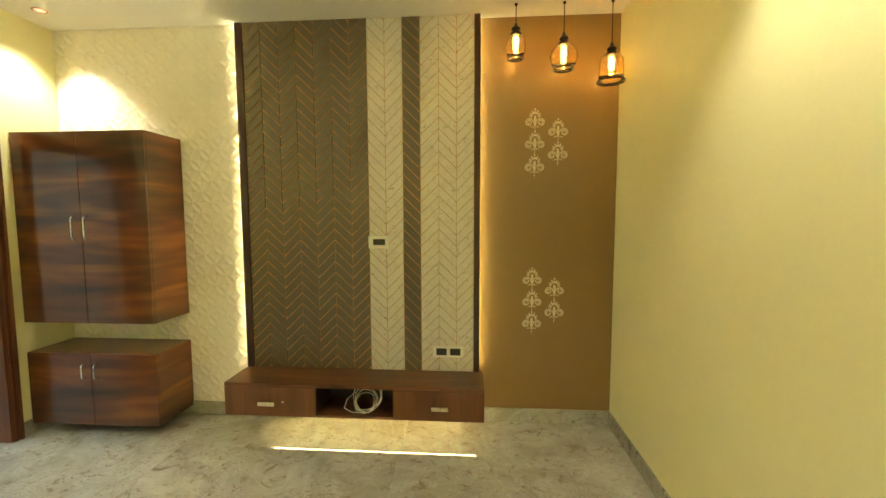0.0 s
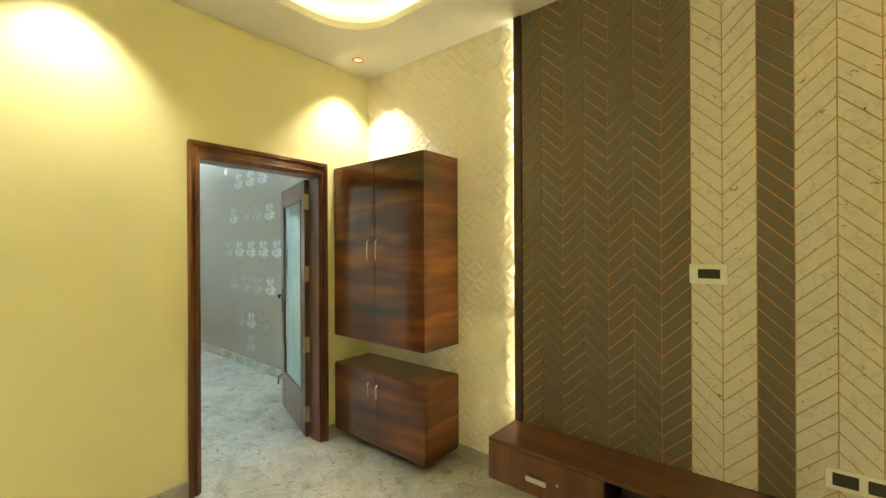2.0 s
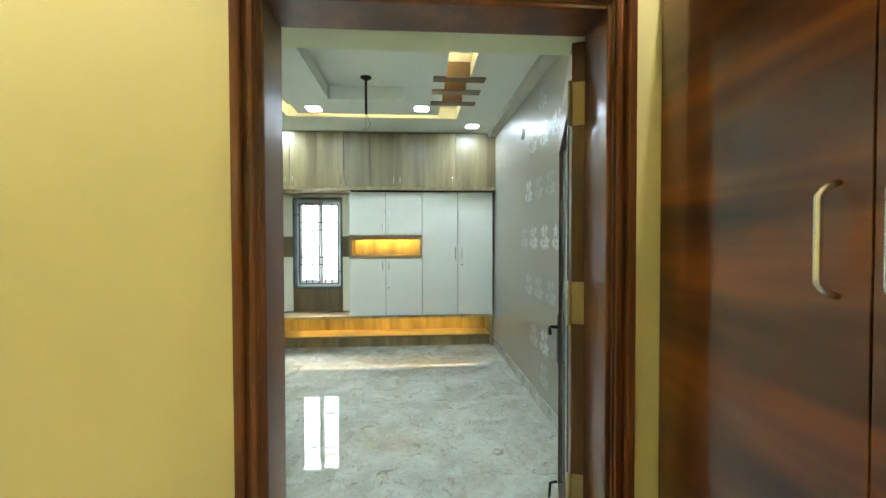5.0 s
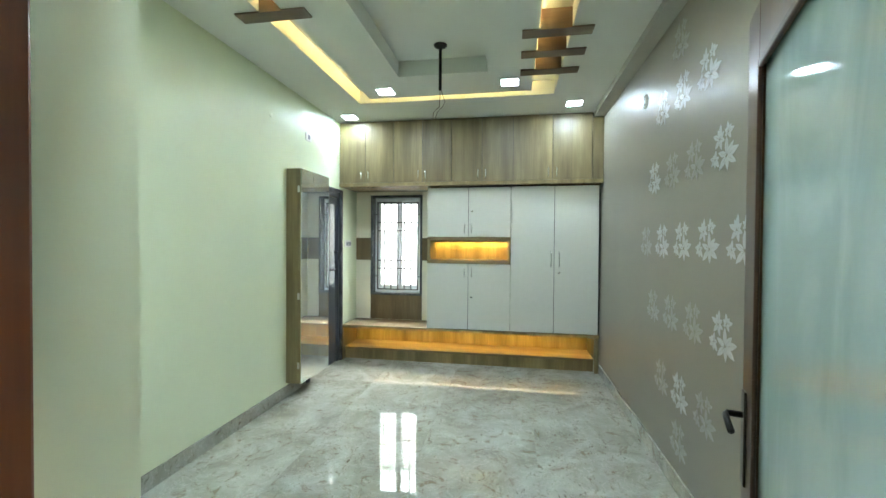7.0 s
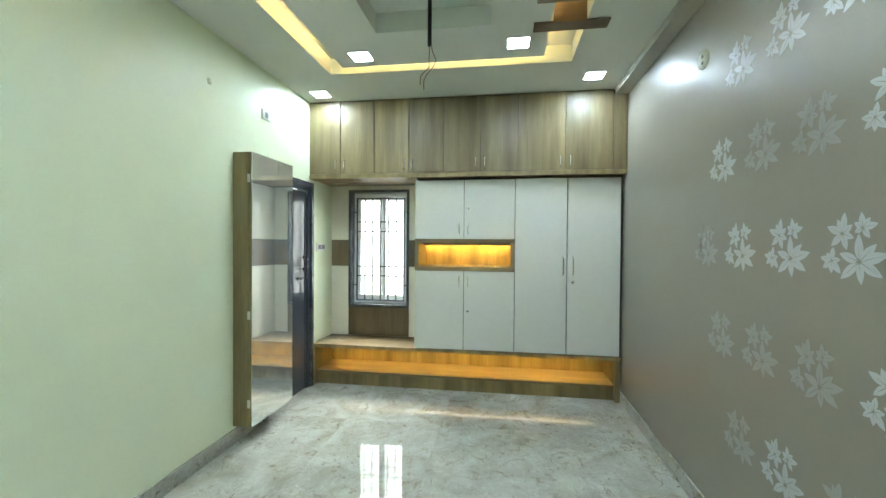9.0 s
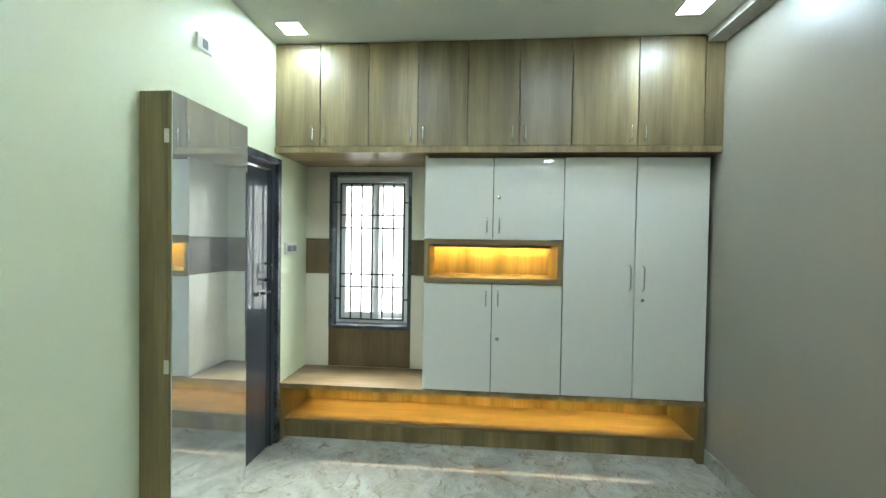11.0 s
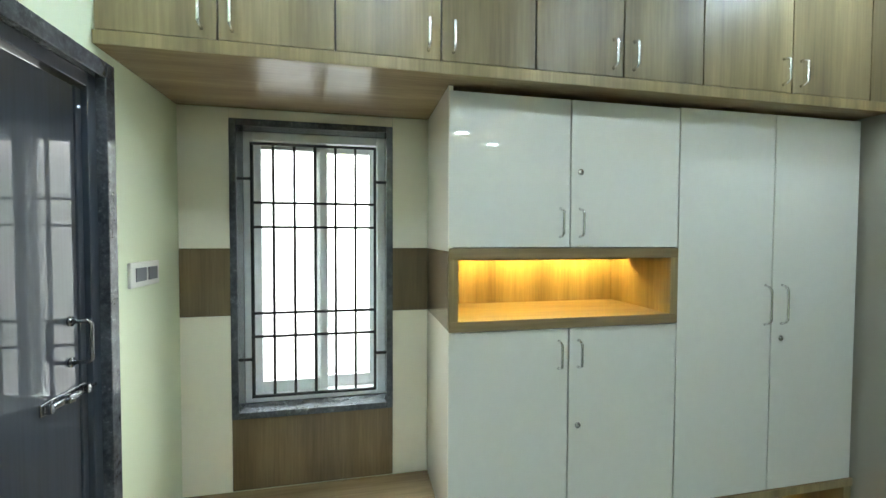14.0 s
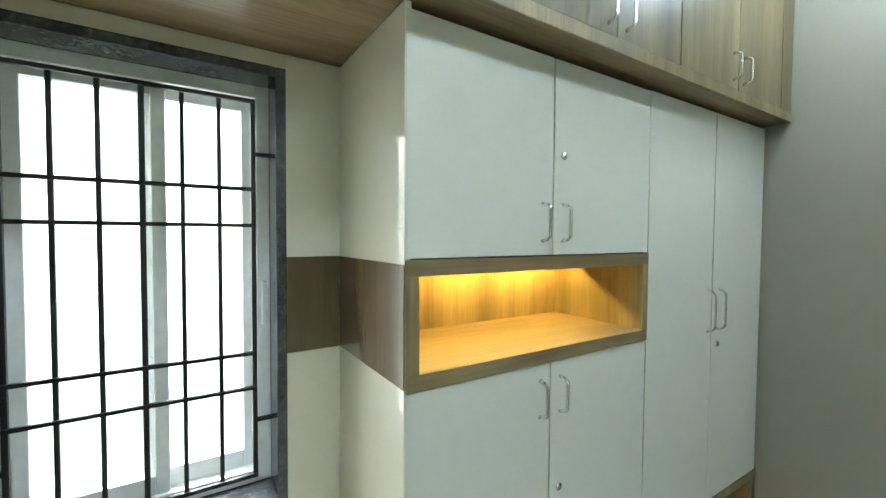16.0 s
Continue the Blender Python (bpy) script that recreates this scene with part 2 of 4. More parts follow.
M_BACKL = glow("panel_backlight_glow", (1.0, 0.86, 0.45), BACKLIT)
M_BACKLE = glow("dim_panel_backlight_glow", (1.0, 0.86, 0.40), BACKLIT * 0.48)
M_UNDER = glow("under_unit_glow", (1.0, 0.78, 0.30), UNDER_TV)
M_COVEB = glow("slot_strip_glow", (1.0, 0.72, 0.26), COVE_B)
M_SHELF = glow("shelf_strip_glow", (1.0, 0.66, 0.15), SHELF_L)
M_BENCHL = glow("bench_strip_glow", (1.0, 0.66, 0.15), SHELF_L * 0.5)
M_LINEGLOW = glow("floor_line_glow", (1.0, 0.78, 0.45), 13.0)
M_PANEL = glow("square_light_glow", COOL, PANEL_L)
M_BULB = glow("filament_glow", (1.0, 0.58, 0.16), PENDANT)
M_SPOTG = glow("downlight_glow", (1.0, 0.62, 0.42), 0.55)
M_DAY, _t, _b = nodes_of("daylight_haze")
_f = noise_node(_t, coords(_t), 0.9, 3)
link(_t, ramp(_t, _f, [(0.35, (0.80, 0.95, 0.84)), (0.55, (1.0, 1.0, 1.0)), (0.75, (1.0, 0.95, 0.94))]), _b.inputs["Emission Color"])
_rise = _t.nodes.new("ShaderNodeMapRange")
_rise.inputs[1].default_value, _rise.inputs[2].default_value = 2.6, 3.6
_rise.inputs[3].default_value, _rise.inputs[4].default_value = DAY, DAY * 4.2
_sep = _t.nodes.new("ShaderNodeSeparateXYZ")
link(_t, coords(_t), _sep.inputs[0])
link(_t, _sep.outputs["Z"], _rise.inputs[0])
link(_t, _rise.outputs[0], _b.inputs["Emission Strength"])


# ---- mesh helpers ----
def box(x0, x1, y0, y1, z0, z1, bevel=0.0, into=None):
    bm = bmesh.new()
    bmesh.ops.create_cube(bm, size=1.0)
    for v in bm.verts:
        v.co = Vector(((x0 + x1) / 2 + v.co.x * (x1 - x0), (y0 + y1) / 2 + v.co.y * (y1 - y0), (z0 + z1) / 2 + v.co.z * (z1 - z0)))
    if bevel:
        bmesh.ops.bevel(bm, geom=bm.edges[:], offset=bevel, segments=2, profile=0.5, affect="EDGES")
    return merged(into, bm)


def merged(into, bm):
    if into is None:
        return bm
    tmp = bpy.data.meshes.new("tmp")
    bm.to_mesh(tmp)
    bm.free()
    into.from_mesh(tmp)
    bpy.data.meshes.remove(tmp)
    return into


def lathe(cx, cy, profile, steps=24, into=None):
    """Turns a profile of (radius, z) about a vertical axis."""
    bm = bmesh.new()
    rings = []
    for r, z in profile:
        rings.append([bm.verts.new((cx + r * math.cos(2 * math.pi * i / steps), cy + r * math.sin(2 * math.pi * i / steps), z)) for i in range(steps)])
    for a, b in zip(rings, rings[1:]):
        for i in range(steps):
            j = (i + 1) % steps
            bm.faces.new((a[i], a[j], b[j], b[i]))
    bmesh.ops.recalc_face_normals(bm, faces=bm.faces[:])
    for f in bm.faces:
        f.smooth = True
    return merged(into, bm)


def tube(points, r, steps=8, into=None, closed=False):
    """A round bar along points."""
    bm = bmesh.new()
    pts = [Vector(p) for p in points]
    n = len(pts)
    rings = []
    up = None
    for i, p in enumerate(pts):
        a = pts[(i - 1) % n] if closed or i > 0 else p
        b = pts[(i + 1) % n] if closed or i < n - 1 else p
        d = (b - a).normalized()
        if up is None:
            up = Vector((0, 0, 1)) if abs(d.z) < 0.9 else Vector((1, 0, 0))
        side = d.cross(up).normalized()
        up = side.cross(d).normalized()
        rings.append([bm.verts.new(p + r * (math.cos(2 * math.pi * k / steps) * side + math.sin(2 * math.pi * k / steps) * up)) for k in range(steps)])
    pairs = list(zip(rings, rings[1:])) + ([(rings[-1], rings[0])] if closed else [])
    for a, b in pairs:
        for i in range(steps):
            j = (i + 1) % steps
            bm.faces.new((a[i], a[j], b[j], b[i]))
    if not closed:
        bm.faces.new(rings[0][::-1])
        bm.faces.new(rings[-1])
    bmesh.ops.recalc_face_normals(bm, faces=bm.faces[:])
    for f in bm.faces:
        f.smooth = True
    return merged(into, bm)


def base_of(ob):
    return ob.matrix_basis.translation.copy() if ob.parent is None else base_of(ob.parent)


LIVING, BEDROOM = Vector((0, 0, 0)), Vector((0.055, -0.053, 0))     # each room is built from its own origin
ROOM = [LIVING]


def part(name, bm, material, parent=None, label=""):
    """Links a bmesh, given in its room's places, as one mesh object, under a thing or a part."""
    me = bpy.data.meshes.new(name)
    if parent is not None:
        bmesh.ops.translate(bm, verts=bm.verts[:], vec=ROOM[0] - base_of(parent))
    bm.to_mesh(me)
    bm.free()
    me.materials.append(material)
    ob = new(name, me)
    if parent is not None:
        ob.parent = parent
    else:
        ob.location = ROOM[0]
    if label:
        tagged(ob, label)
    return ob


def thing(name, place, label, category, group=""):
    ob = new(name)
    ob.location = Vector(place) + ROOM[0]
    ob.empty_display_size = 0.1
    return tagged(ob, label, category, group)


def structure(name, bm, material, label="", category=""):
    return tagged(part(name, bm, material), label, category, "", "structure")


def d_handle(x, y, z0, z1, axis, out, r=0.005, into=None):
    """A bowed bar pull, from z0 to z1, standing out along axis."""
    pts = []
    for k in range(25):
        s = k / 24
        z = z0 + (z1 - z0) * s
        o = out * min(1.0, 8.0 * min(s, 1 - s)) ** 0.5
        pts.append((x + (o if axis == "x" else 0), y + (o if axis == "y" else 0), z))
    return tube(pts, r, 8, into)


def flat_bar_x(x0, x1, y, z, into=None):
    """A small plate pull lying level."""
    box(x0, x1, y - 0.022, y - 0.012, z - 0.013, z + 0.013, 0.003, into)
    box(x0 + 0.01, x0 + 0.022, y - 0.014, y, z - 0.006, z + 0.006, 0, into)
    return box(x1 - 0.022, x1 - 0.01, y - 0.014, y, z - 0.006, z + 0.006, 0, into)


# ---- structure: living room ----
T = 0.13
# wall between the rooms, with the doorway
bm = box(BXE, XW, YS, 1.69, 0, 3.2)
box(BXE, XW, 2.635, YN, 0, 3.2, 0, bm)
box(BXE, XW, 1.69, 2.635, 2.105, 3.2, 0, bm)
wall_mid = structure("wall_west", bm, M_YELLOW, "pale yellow painted wall with a doorway", "wall")
# bedroom face of that wall
bm = box(-2.57, BXE, 0.0, 1.69, 0, 3.1)
box(-2.57, BXE, 2.635, 3.3, 0, 3.1, 0, bm)
box(-2.57, BXE, 1.69, 2.635, 2.048, 3.1, 0, bm)
structure("wall_bedroom_east", bm, M_GREENW, "pale green painted wall around a doorway", "wall")
structure("wall_east", box(XE, XE + T, YS, YN, 0, 3.2), M_YELLOW, "pale yellow painted wall", "wall")
structure("wall_south", box(XW - T, XE + T, YS - T, YS, 0, 3.2), M_YELLOW, "pale yellow painted wall", "wall")
bm = box(XW, XE + T, YN + 0.012, YN + T + 0.03, 0, 3.2)
box(XW, -0.72, YR + 0.003, YN + 0.012, 0, 3.2, 0, bm)
structure("wall_north_core", bm, M_CEIL, "plastered wall behind the panelling", "wall")
structure("wall_north_brown", box(0.0, XE, YN, YN + 0.012, 0, ZC + 0.02), M_GOLDBR, "bronze brown painted wall with cream stencils", "wall")


def relief_wall():
    """Cream wall of interlaced scooped petals and hollow four-pointed stars."""
    step, a = 0.004, 0.156
    s = a / math.sqrt(2)
    r = s / math.sqrt(2)
    xs = np.arange(XW, -0.715, step)
    zs = np.arange(0.0, ZC + 0.015, step)
    X, Z = np.meshgrid(xs, zs)
    p, q = (X + Z) / math.sqrt(2), (X - Z) / math.sqrt(2)
    p, q = p - s * np.round(p / s), q - s * np.round(q / s)
    d = np.minimum(np.hypot(np.abs(p) - s, q), np.hypot(p, np.abs(q) - s))
    petal = 1 - (1 - np.clip((r - d) / (r - s / 2), 0, 1)) ** 2
    star = np.clip((d - r) / (s - r), 0, 1)
    h = 0.0088 - np.where(d < r, 0.0064 * petal, 0.0085 * star)
    nx, nz = len(xs), len(zs)
    verts = np.stack([X, YR - h, Z], -1).reshape(-1, 3)
    i = np.arange((nz - 1) * nx).reshape(nz - 1, nx)[:, :-1].reshape(-1)
    faces = np.stack([i, i + 1, i + nx + 1, i + nx], -1)
    me = bpy.data.meshes.new("wall_north_relief")
    me.from_pydata(verts.tolist(), [], faces.tolist())
    me.shade_smooth()
    me.materials.append(M_RELIEF)
    return tagged(new("wall_north_relief", me), "cream wall with embossed interlaced petal pattern", "wall", "", "structure")


relief_wall()


# living ceiling: a border with a rounded opening, and a higher field
def rounded_rect(x0, x1, y0, y1, r, n=10):
    pts = []
    for cx, cy, a0 in ((x1 - r, y1 - r, 0), (x0 + r, y1 - r, 90), (x0 + r, y0 + r, 180), (x1 - r, y0 + r, 270)):
        for k in range(n + 1):
            a = radians(a0 + 90 * k / n)
            pts.append((cx + r * math.cos(a), cy + r * math.sin(a)))
    return pts


def ring_slab(outer, inner, z0, z1):
    """A slab between two loops with equal counts of points."""
    bm = bmesh.new()
    n = len(outer)
    rows = [[bm.verts.new((x, y, z)) for x, y in loop] for loop, z in ((outer, z0), (inner, z0), (inner, z1), (outer, z1))]
    for a, b in ((0, 1), (1, 2), (2, 3), (3, 0)):
        for i in range(n):
            j = (i + 1) % n
            bm.faces.new((rows[a][i], rows[a][j], rows[b][j], rows[b][i]))
    bmesh.ops.recalc_face_normals(bm, faces=bm.faces[:])
    return bm


CX0, CX1, CY0, CY1 = -1.81, 1.40, -2.4, 2.58
inner = rounded_rect(CX0, CX1, CY0, CY1, 0.34)
outer = rounded_rect(XW, XE, YS, YN, 0.001)
structure("ceiling_border", ring_slab(outer, inner, ZC, ZC + 0.045), M_CEIL, "white plaster ceiling border with a rounded cove", "ceiling")
structure("ceiling", box(XW, XE, YS, YN + 0.05, 3.055, 3.2), M_CEIL, "white raised ceiling field", "ceiling")
strip_in = rounded_rect(CX0 - 0.055, CX1 + 0.055, CY0 - 0.055, CY1 + 0.055, 0.39)
strip_out = rounded_rect(CX0 - 0.067, CX1 + 0.067, CY0 - 0.067, CY1 + 0.067, 0.40)
tagged(part("cove_light_strip", ring_slab(strip_out, strip_in, ZC + 0.047, ZC + 0.056), M_COVE), "warm yellow light strip hidden in the ceiling cove", "light strip")

# skirtings
SK = 0.105
bm = box(-1.40, -0.20, YR - 0.018, YR - 0.004, 0.001, SK, 0.002)
box(XW, -1.40, YR - 0.018, YR - 0.004, 0.001, SK, 0.002, bm)
box(0.60, XE, YN - 0.012, YN, 0.001, SK, 0.002, bm)
structure("baseboard_north", bm, M_MARBLE, "polished marble skirting", "skirting")
structure("baseboard_east", box(XE - 0.012, XE, YS, YN - 0.012, 0.001, SK, 0.002), M_MARBLE, "polished marble skirting", "skirting")
bm = box(XW, XW + 0.012, YS, 1.680, 0.001, SK, 0.002)
box(XW, XW + 0.012, 2.637, YR - 0.018, 0.001, SK, 0.002, bm)
structure("baseboard_west", bm, M_MARBLE, "polished marble skirting", "skirting")

# ---- structure: bedroom ----
ROOM[0] = BEDROOM
structure("wall_bedroom_north", box(XB - 0.3, -2.625, BYN, BYN + T, 0, 3.1), M_TAUPE, "taupe satin wall with pearl flower stencils", "wall")
DX0, DX1, DZ = -6.905, -6.02, 2.095                       # black door opening
bm = box(DX1, -2.625, BYS - T, BYS, 0, 3.1)
box(XB - 0.3, DX0, BYS - T, BYS, 0, 3.1, 0, bm)
box(DX0, DX1, BYS - T, BYS, DZ, 3.1, 0, bm)
structure("wall_bedroom_south", bm, M_GREENW, "pale green painted wall with a black door", "wall")
WY0, WY1, WZ0, WZ1 = 0.38, 1.09, 0.758, 2.087             # window, over its stone frame
bm = box(XB - 0.25, XB - 0.018, BYS, WY0, 0, 3.1)
box(XB - 0.25, XB - 0.018, WY1, BYN, 0, 3.1, 0, bm)
box(XB - 0.25, XB - 0.018, WY0, WY1, 0, WZ0, 0, bm)
box(XB - 0.25, XB - 0.018, WY0, WY1, WZ1, 3.1, 0, bm)
structure("wall_bedroom_west", bm, M_GREENW, "painted wall with a barred window", "wall")

BX0, BX1, BY0, BY1 = -6.21, -2.98, 0.675, 2.645           # slot, outer edge
IX0, IX1, IY0, IY1 = -6.09, -3.10, 0.83, 2.425            # floating panel
TX0, TX1, TY0, TY1 = -5.60, -3.60, 1.265, 2.045           # tray
structure("ceiling_bedroom", box(XB - 0.1, -2.625, BYS, BYN, 3.04, 3.16), M_CEILB, "white raised ceiling field", "ceiling")


def rect(x0, x1, y0, y1):
    return [(x0, y0), (x1, y0), (x1, y1), (x0, y1)]


structure("ceiling_bedroom_border", ring_slab(rect(XL - 0.35, -2.625, BYS, BYN), rect(BX0, BX1, BY0, BY1), BZC, 3.04), M_CEILB,
          "white false ceiling border", "ceiling")
structure("ceiling_bedroom_panel", ring_slab(rect(IX0, IX1, IY0, IY1), rect(TX0, TX1, TY0, TY1), BZC, BZC + 0.05), M_CEILB,
          "white floating ceiling panel with a square tray", "ceiling")
structure("ceiling_bedroom_tray", ring_slab(rect(TX0 - 0.012, TX1 + 0.012, TY0 - 0.012, TY1 + 0.012), rect(TX0 + 0.0005, TX1 - 0.0005, TY0 + 0.0005, TY1 - 0.0005), BZC + 0.05, 3.04), M_CEILB,
          "white upright sides of the ceiling tray", "ceiling")
tagged(part("slot_light_strip", ring_slab(rect(IX0 + 0.03, IX1 - 0.03, IY0 + 0.03, IY1 - 0.03), rect(IX0 + 0.042, IX1 - 0.042, IY0 + 0.042, IY1 - 0.042),
                                          BZC + 0.052, BZC + 0.062), M_COVEB), "warm yellow light strip hidden above the ceiling panel", "light strip")
structure("beam", box(XL, -2.625, 3.128, BYN, 2.852, BZC), M_BEAM, "boxed grey beam along the wall top", "beam")
bm = box(XL - 0.1, -2.625, BYN - 0.013, BYN, 0.001, SK, 0.002)
structure("baseboard_bedroom_north", bm, M_MARBLE, "polished marble skirting", "skirting")
bm = box(-6.0, -2.625, BYS, BYS + 0.013, 0.001, SK, 0.002)
structure("baseboard_bedroom_south", bm, M_MARBLE, "polished marble skirting", "skirting")

# ---- doorway between the rooms ----
ROOM[0] = LIVING
OY0, OY1, OZ = 1.750, 2.57, 2.02                           # clear opening


def doorway():
    d = structure("door_frame", box(XW - 0.13, XW + 0.006, 1.69, OY0, 0.002, OZ + 0.065, 0.004), M_FRAMEW, "polished reddish teak door frame with stepped mouldings", "door frame")
    part("jamb", box(XW - 0.13, XW + 0.006, OY1, 2.635, 0.002, OZ + 0.065, 0.004), M_FRAMEW, d)
    part("head", box(XW - 0.13, XW + 0.006, OY0, OY1, OZ, OZ + 0.065, 0.004), M_FRAMEW, d)
    for y0, y1, sgn in ((1.680, OY0 - 0.012, 1), (2.582, 2.637, -1)):
        b = box(XW, XW + 0.012, y0, y1, 0.002, OZ + 0.10, 0.003)
        e0, e1 = (y0, y0 + 0.024) if sgn > 0 else (y1 - 0.024, y1)
        box(XW + 0.012, XW + 0.028, e0, e1, 0.002, OZ + 0.104, 0.006, b)
        i0, i1 = (y1 - 0.022, y1 - 0.006) if sgn > 0 else (y0 + 0.006, y0 + 0.022)
        box(XW + 0.012, XW + 0.020, i0, i1, 0.002, OZ + 0.03, 0.004, b)
        part("moulding", b, M_FRAMEW, d)
    b = box(XW, XW + 0.0115, OY0 - 0.012, 2.582, OZ + 0.012, OZ + 0.10, 0.003)
    box(XW + 0.012, XW + 0.027, 1.682, 2.635, OZ + 0.074, OZ + 0.105, 0.006, b)
    box(XW + 0.012, XW + 0.020, OY0 - 0.03, 2.60, OZ + 0.018, OZ + 0.036, 0.004, b)
    part("moulding", b, M_FRAMEW, d)
    return d


doorway()


def door_leaf():
    """The glazed leaf, built along -x from its hinge and then swung open."""
    hx, hy, w, th, z0, z1 = -2.412, 2.540, 0.83, 0.038, 0.012, 2.012
    d = thing("bedroom_door", (hx, hy, 0), "open dark wooden door with an etched glass panel", "door")
    b = box(hx - w, hx - w + 0.115, hy, hy + th, z0, z1, 0.003)
    part("stile", b, M_LEAF, d)
    part("stile", box(hx - 0.115, hx, hy, hy + th, z0, z1, 0.003), M_LEAF, d)
    part("rail", box(hx - w + 0.115, hx - 0.115, hy, hy + th, z1 - 0.15, z1, 0.003), M_LEAF, d)
    part("rail", box(hx - w + 0.115, hx - 0.115, hy, hy + th, z0, z0 + 0.33, 0.003), M_LEAF, d)
    part("glass_panel", box(hx - w + 0.115, hx - 0.115, hy + 0.012, hy + 0.022, z0 + 0.33, z1 - 0.15), M_FROST, d, "greenish etched glass")
    b = bmesh.new()
    for yy in (hy - 0.004, hy + th - 0.006):
        box(hx - w + 0.107, hx - w + 0.125, yy, yy + 0.010, z0 + 0.32, z1 - 0.14, 0.003, b)
        box(hx - 0.125, hx - 0.107, yy, yy + 0.010, z0 + 0.32, z1 - 0.14, 0.003, b)
        box(hx - w + 0.125, hx - 0.125, yy, yy + 0.010, z0 + 0.32, z0 + 0.338, 0.003, b)
        box(hx - w + 0.125, hx - 0.125, yy, yy + 0.010, z1 - 0.158, z1 - 0.14, 0.003, b)
    part("beading", b, M_DARKW, d)
    lock = part("lock_plate", box(hx - w + 0.02, hx - w + 0.055, hy - 0.006, hy, 0.875, 1.105, 0.003), M_BLACKM, d, "dark metal lock plate")
    b = tube([(hx - w + 0.037, hy - 0.004, 1.045), (hx - w + 0.037, hy - 0.038, 1.045), (hx - w + 0.05, hy - 0.042, 1.044), (hx - w + 0.115, hy - 0.040, 1.030)], 0.008)
    part("lever", b, M_BLACKM, lock)
    lock2 = part("lock_plate", box(hx - w + 0.02, hx - w + 0.055, hy + th, hy + th + 0.006, 0.875, 1.105, 0.003), M_BLACKM, d, "dark metal lock plate")
    part("lever", tube([(hx - w + 0.037, hy + th, 1.045), (hx - w + 0.037, hy + th + 0.045, 1.045), (hx - w + 0.14, hy + th + 0.045, 1.04)], 0.008), M_BLACKM, lock2)
    b = tube([(hx - w + 0.03, hy - 0.003, 0.30), (hx - w + 0.03, hy - 0.035, 0.29), (hx - w + 0.03, hy - 0.04, 0.22)], 0.007)
    part("tower_bolt", b, M_BLACKM, d)
    for z in (0.19, 0.73, 1.28, 1.84):
        h = box(hx + 0.0005, hx + 0.004, hy + 0.002, hy + th - 0.002, z - 0.06, z + 0.06, 0.001)
        tube([(hx + 0.006, hy - 0.006, z - 0.062), (hx + 0.006, hy - 0.006, z + 0.062)], 0.007, 10, h)
        part("hinge", h, M_BRASS, d, "brass butt hinge")
    d.rotation_euler = (0, 0, radians(-17.2))
    return d


door_leaf()


# ---- things: living room ----
def wall_cabinet(name, z0, z1, hz0, hz1, label):
    x0, x1, y0, y1 = XW + 0.006, -1.312, 2.708, YR - 0.008
    c = thing(name, ((x0 + x1) / 2, (y0 + y1) / 2, z0), label, "wall cabinet", "mahogany wall cabinets")
    part("body", box(x0, x1, y0 + 0.021, y1, z0, z1, 0.002), M_MAHOG, c)
    xm = -1.787
    for a, b, hx in ((x0, xm - 0.0015, xm - 0.045), (xm + 0.0015, x1, xm + 0.045)):
        d = part("door", box(a, b, y0, y0 + 0.019, z0 + 0.002, z1 - 0.002, 0.0015), M_MAHOG, c)
        part("handle", d_handle(hx, y0, hz0, hz1, "y", -0.032, 0.0055), M_CHROME, d, "chrome bow handle")
    return c


wall_cabinet("wall_cabinet", 0.80, 2.103, 1.375, 1.54, "tall glossy mahogany laminate cabinet hung on the wall")
wall_cabinet("wall_cabinet", 0.075, 0.59, 0.415, 0.52, "low glossy mahogany laminate cabinet hung under the tall one")


def tv_unit():
    x0, x1, y0, y1, z0, z1 = -0.852, 0.93, 2.738, 3.026, 0.165, 0.397
    c = thing("television_unit", ((x0 + x1) / 2, y1, z0), "low floating mahogany television unit with an open middle niche", "television unit")
    part("top", box(x0, x1, y0, y1 + 0.024, z1 - 0.024, z1, 0.002), M_MAHOGT, c)
    part("bottom", box(x0, x1, y0 + 0.004, y1, z0, z0 + 0.018, 0.001), M_MAHOGT, c)
    # black back and dark dividers: the niche's shade put into the colour
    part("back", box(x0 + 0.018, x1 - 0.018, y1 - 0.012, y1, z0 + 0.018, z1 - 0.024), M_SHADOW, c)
    for a in (x0, x1 - 0.018):
        part("side_panel", box(a, a + 0.018, y0 + 0.02, y1 - 0.012, z0 + 0.018, z1 - 0.024), M_MAHOGT, c)
    for a in (-0.226, 0.318):
        part("divider", box(a, a + 0.018, y0 + 0.004, y1 - 0.012, z0 + 0.018, z1 - 0.024), M_DARKW, c)
    for a, b, h0, h1 in ((x0, -0.214, -0.61, -0.495), (0.324, x1, 0.58, 0.692)):
        d = part("drawer_front", box(a, b, y0, y0 + 0.018, z0 + 0.002, z1 - 0.027, 0.0015), M_MAHOGV, c)
        part("handle", flat_bar_x(h0, h1, y0, 0.257, bmesh.new()), M_NICKEL, d, "brushed steel plate handle")
        if a == x0:
            part("keyhole", tube([(h1 + 0.055, y0 + 0.002, 0.268), (h1 + 0.055, y0 - 0.003, 0.268)], 0.007, 12), M_NICKEL, d)
    return c


tv_unit()
tagged(part("light_lip", box(-0.70, 0.92, 2.853, 2.861, 0.138, 0.1645, 0.001), M_MAHOGT), "narrow wooden lip hiding the strip under the television unit", "lip")
tagged(part("under_unit_light_strip", box(-0.60, 0.88, 2.8985, 2.9015, 0.157, 0.1645), M_UNDER), "warm light strip under the television unit", "light strip")


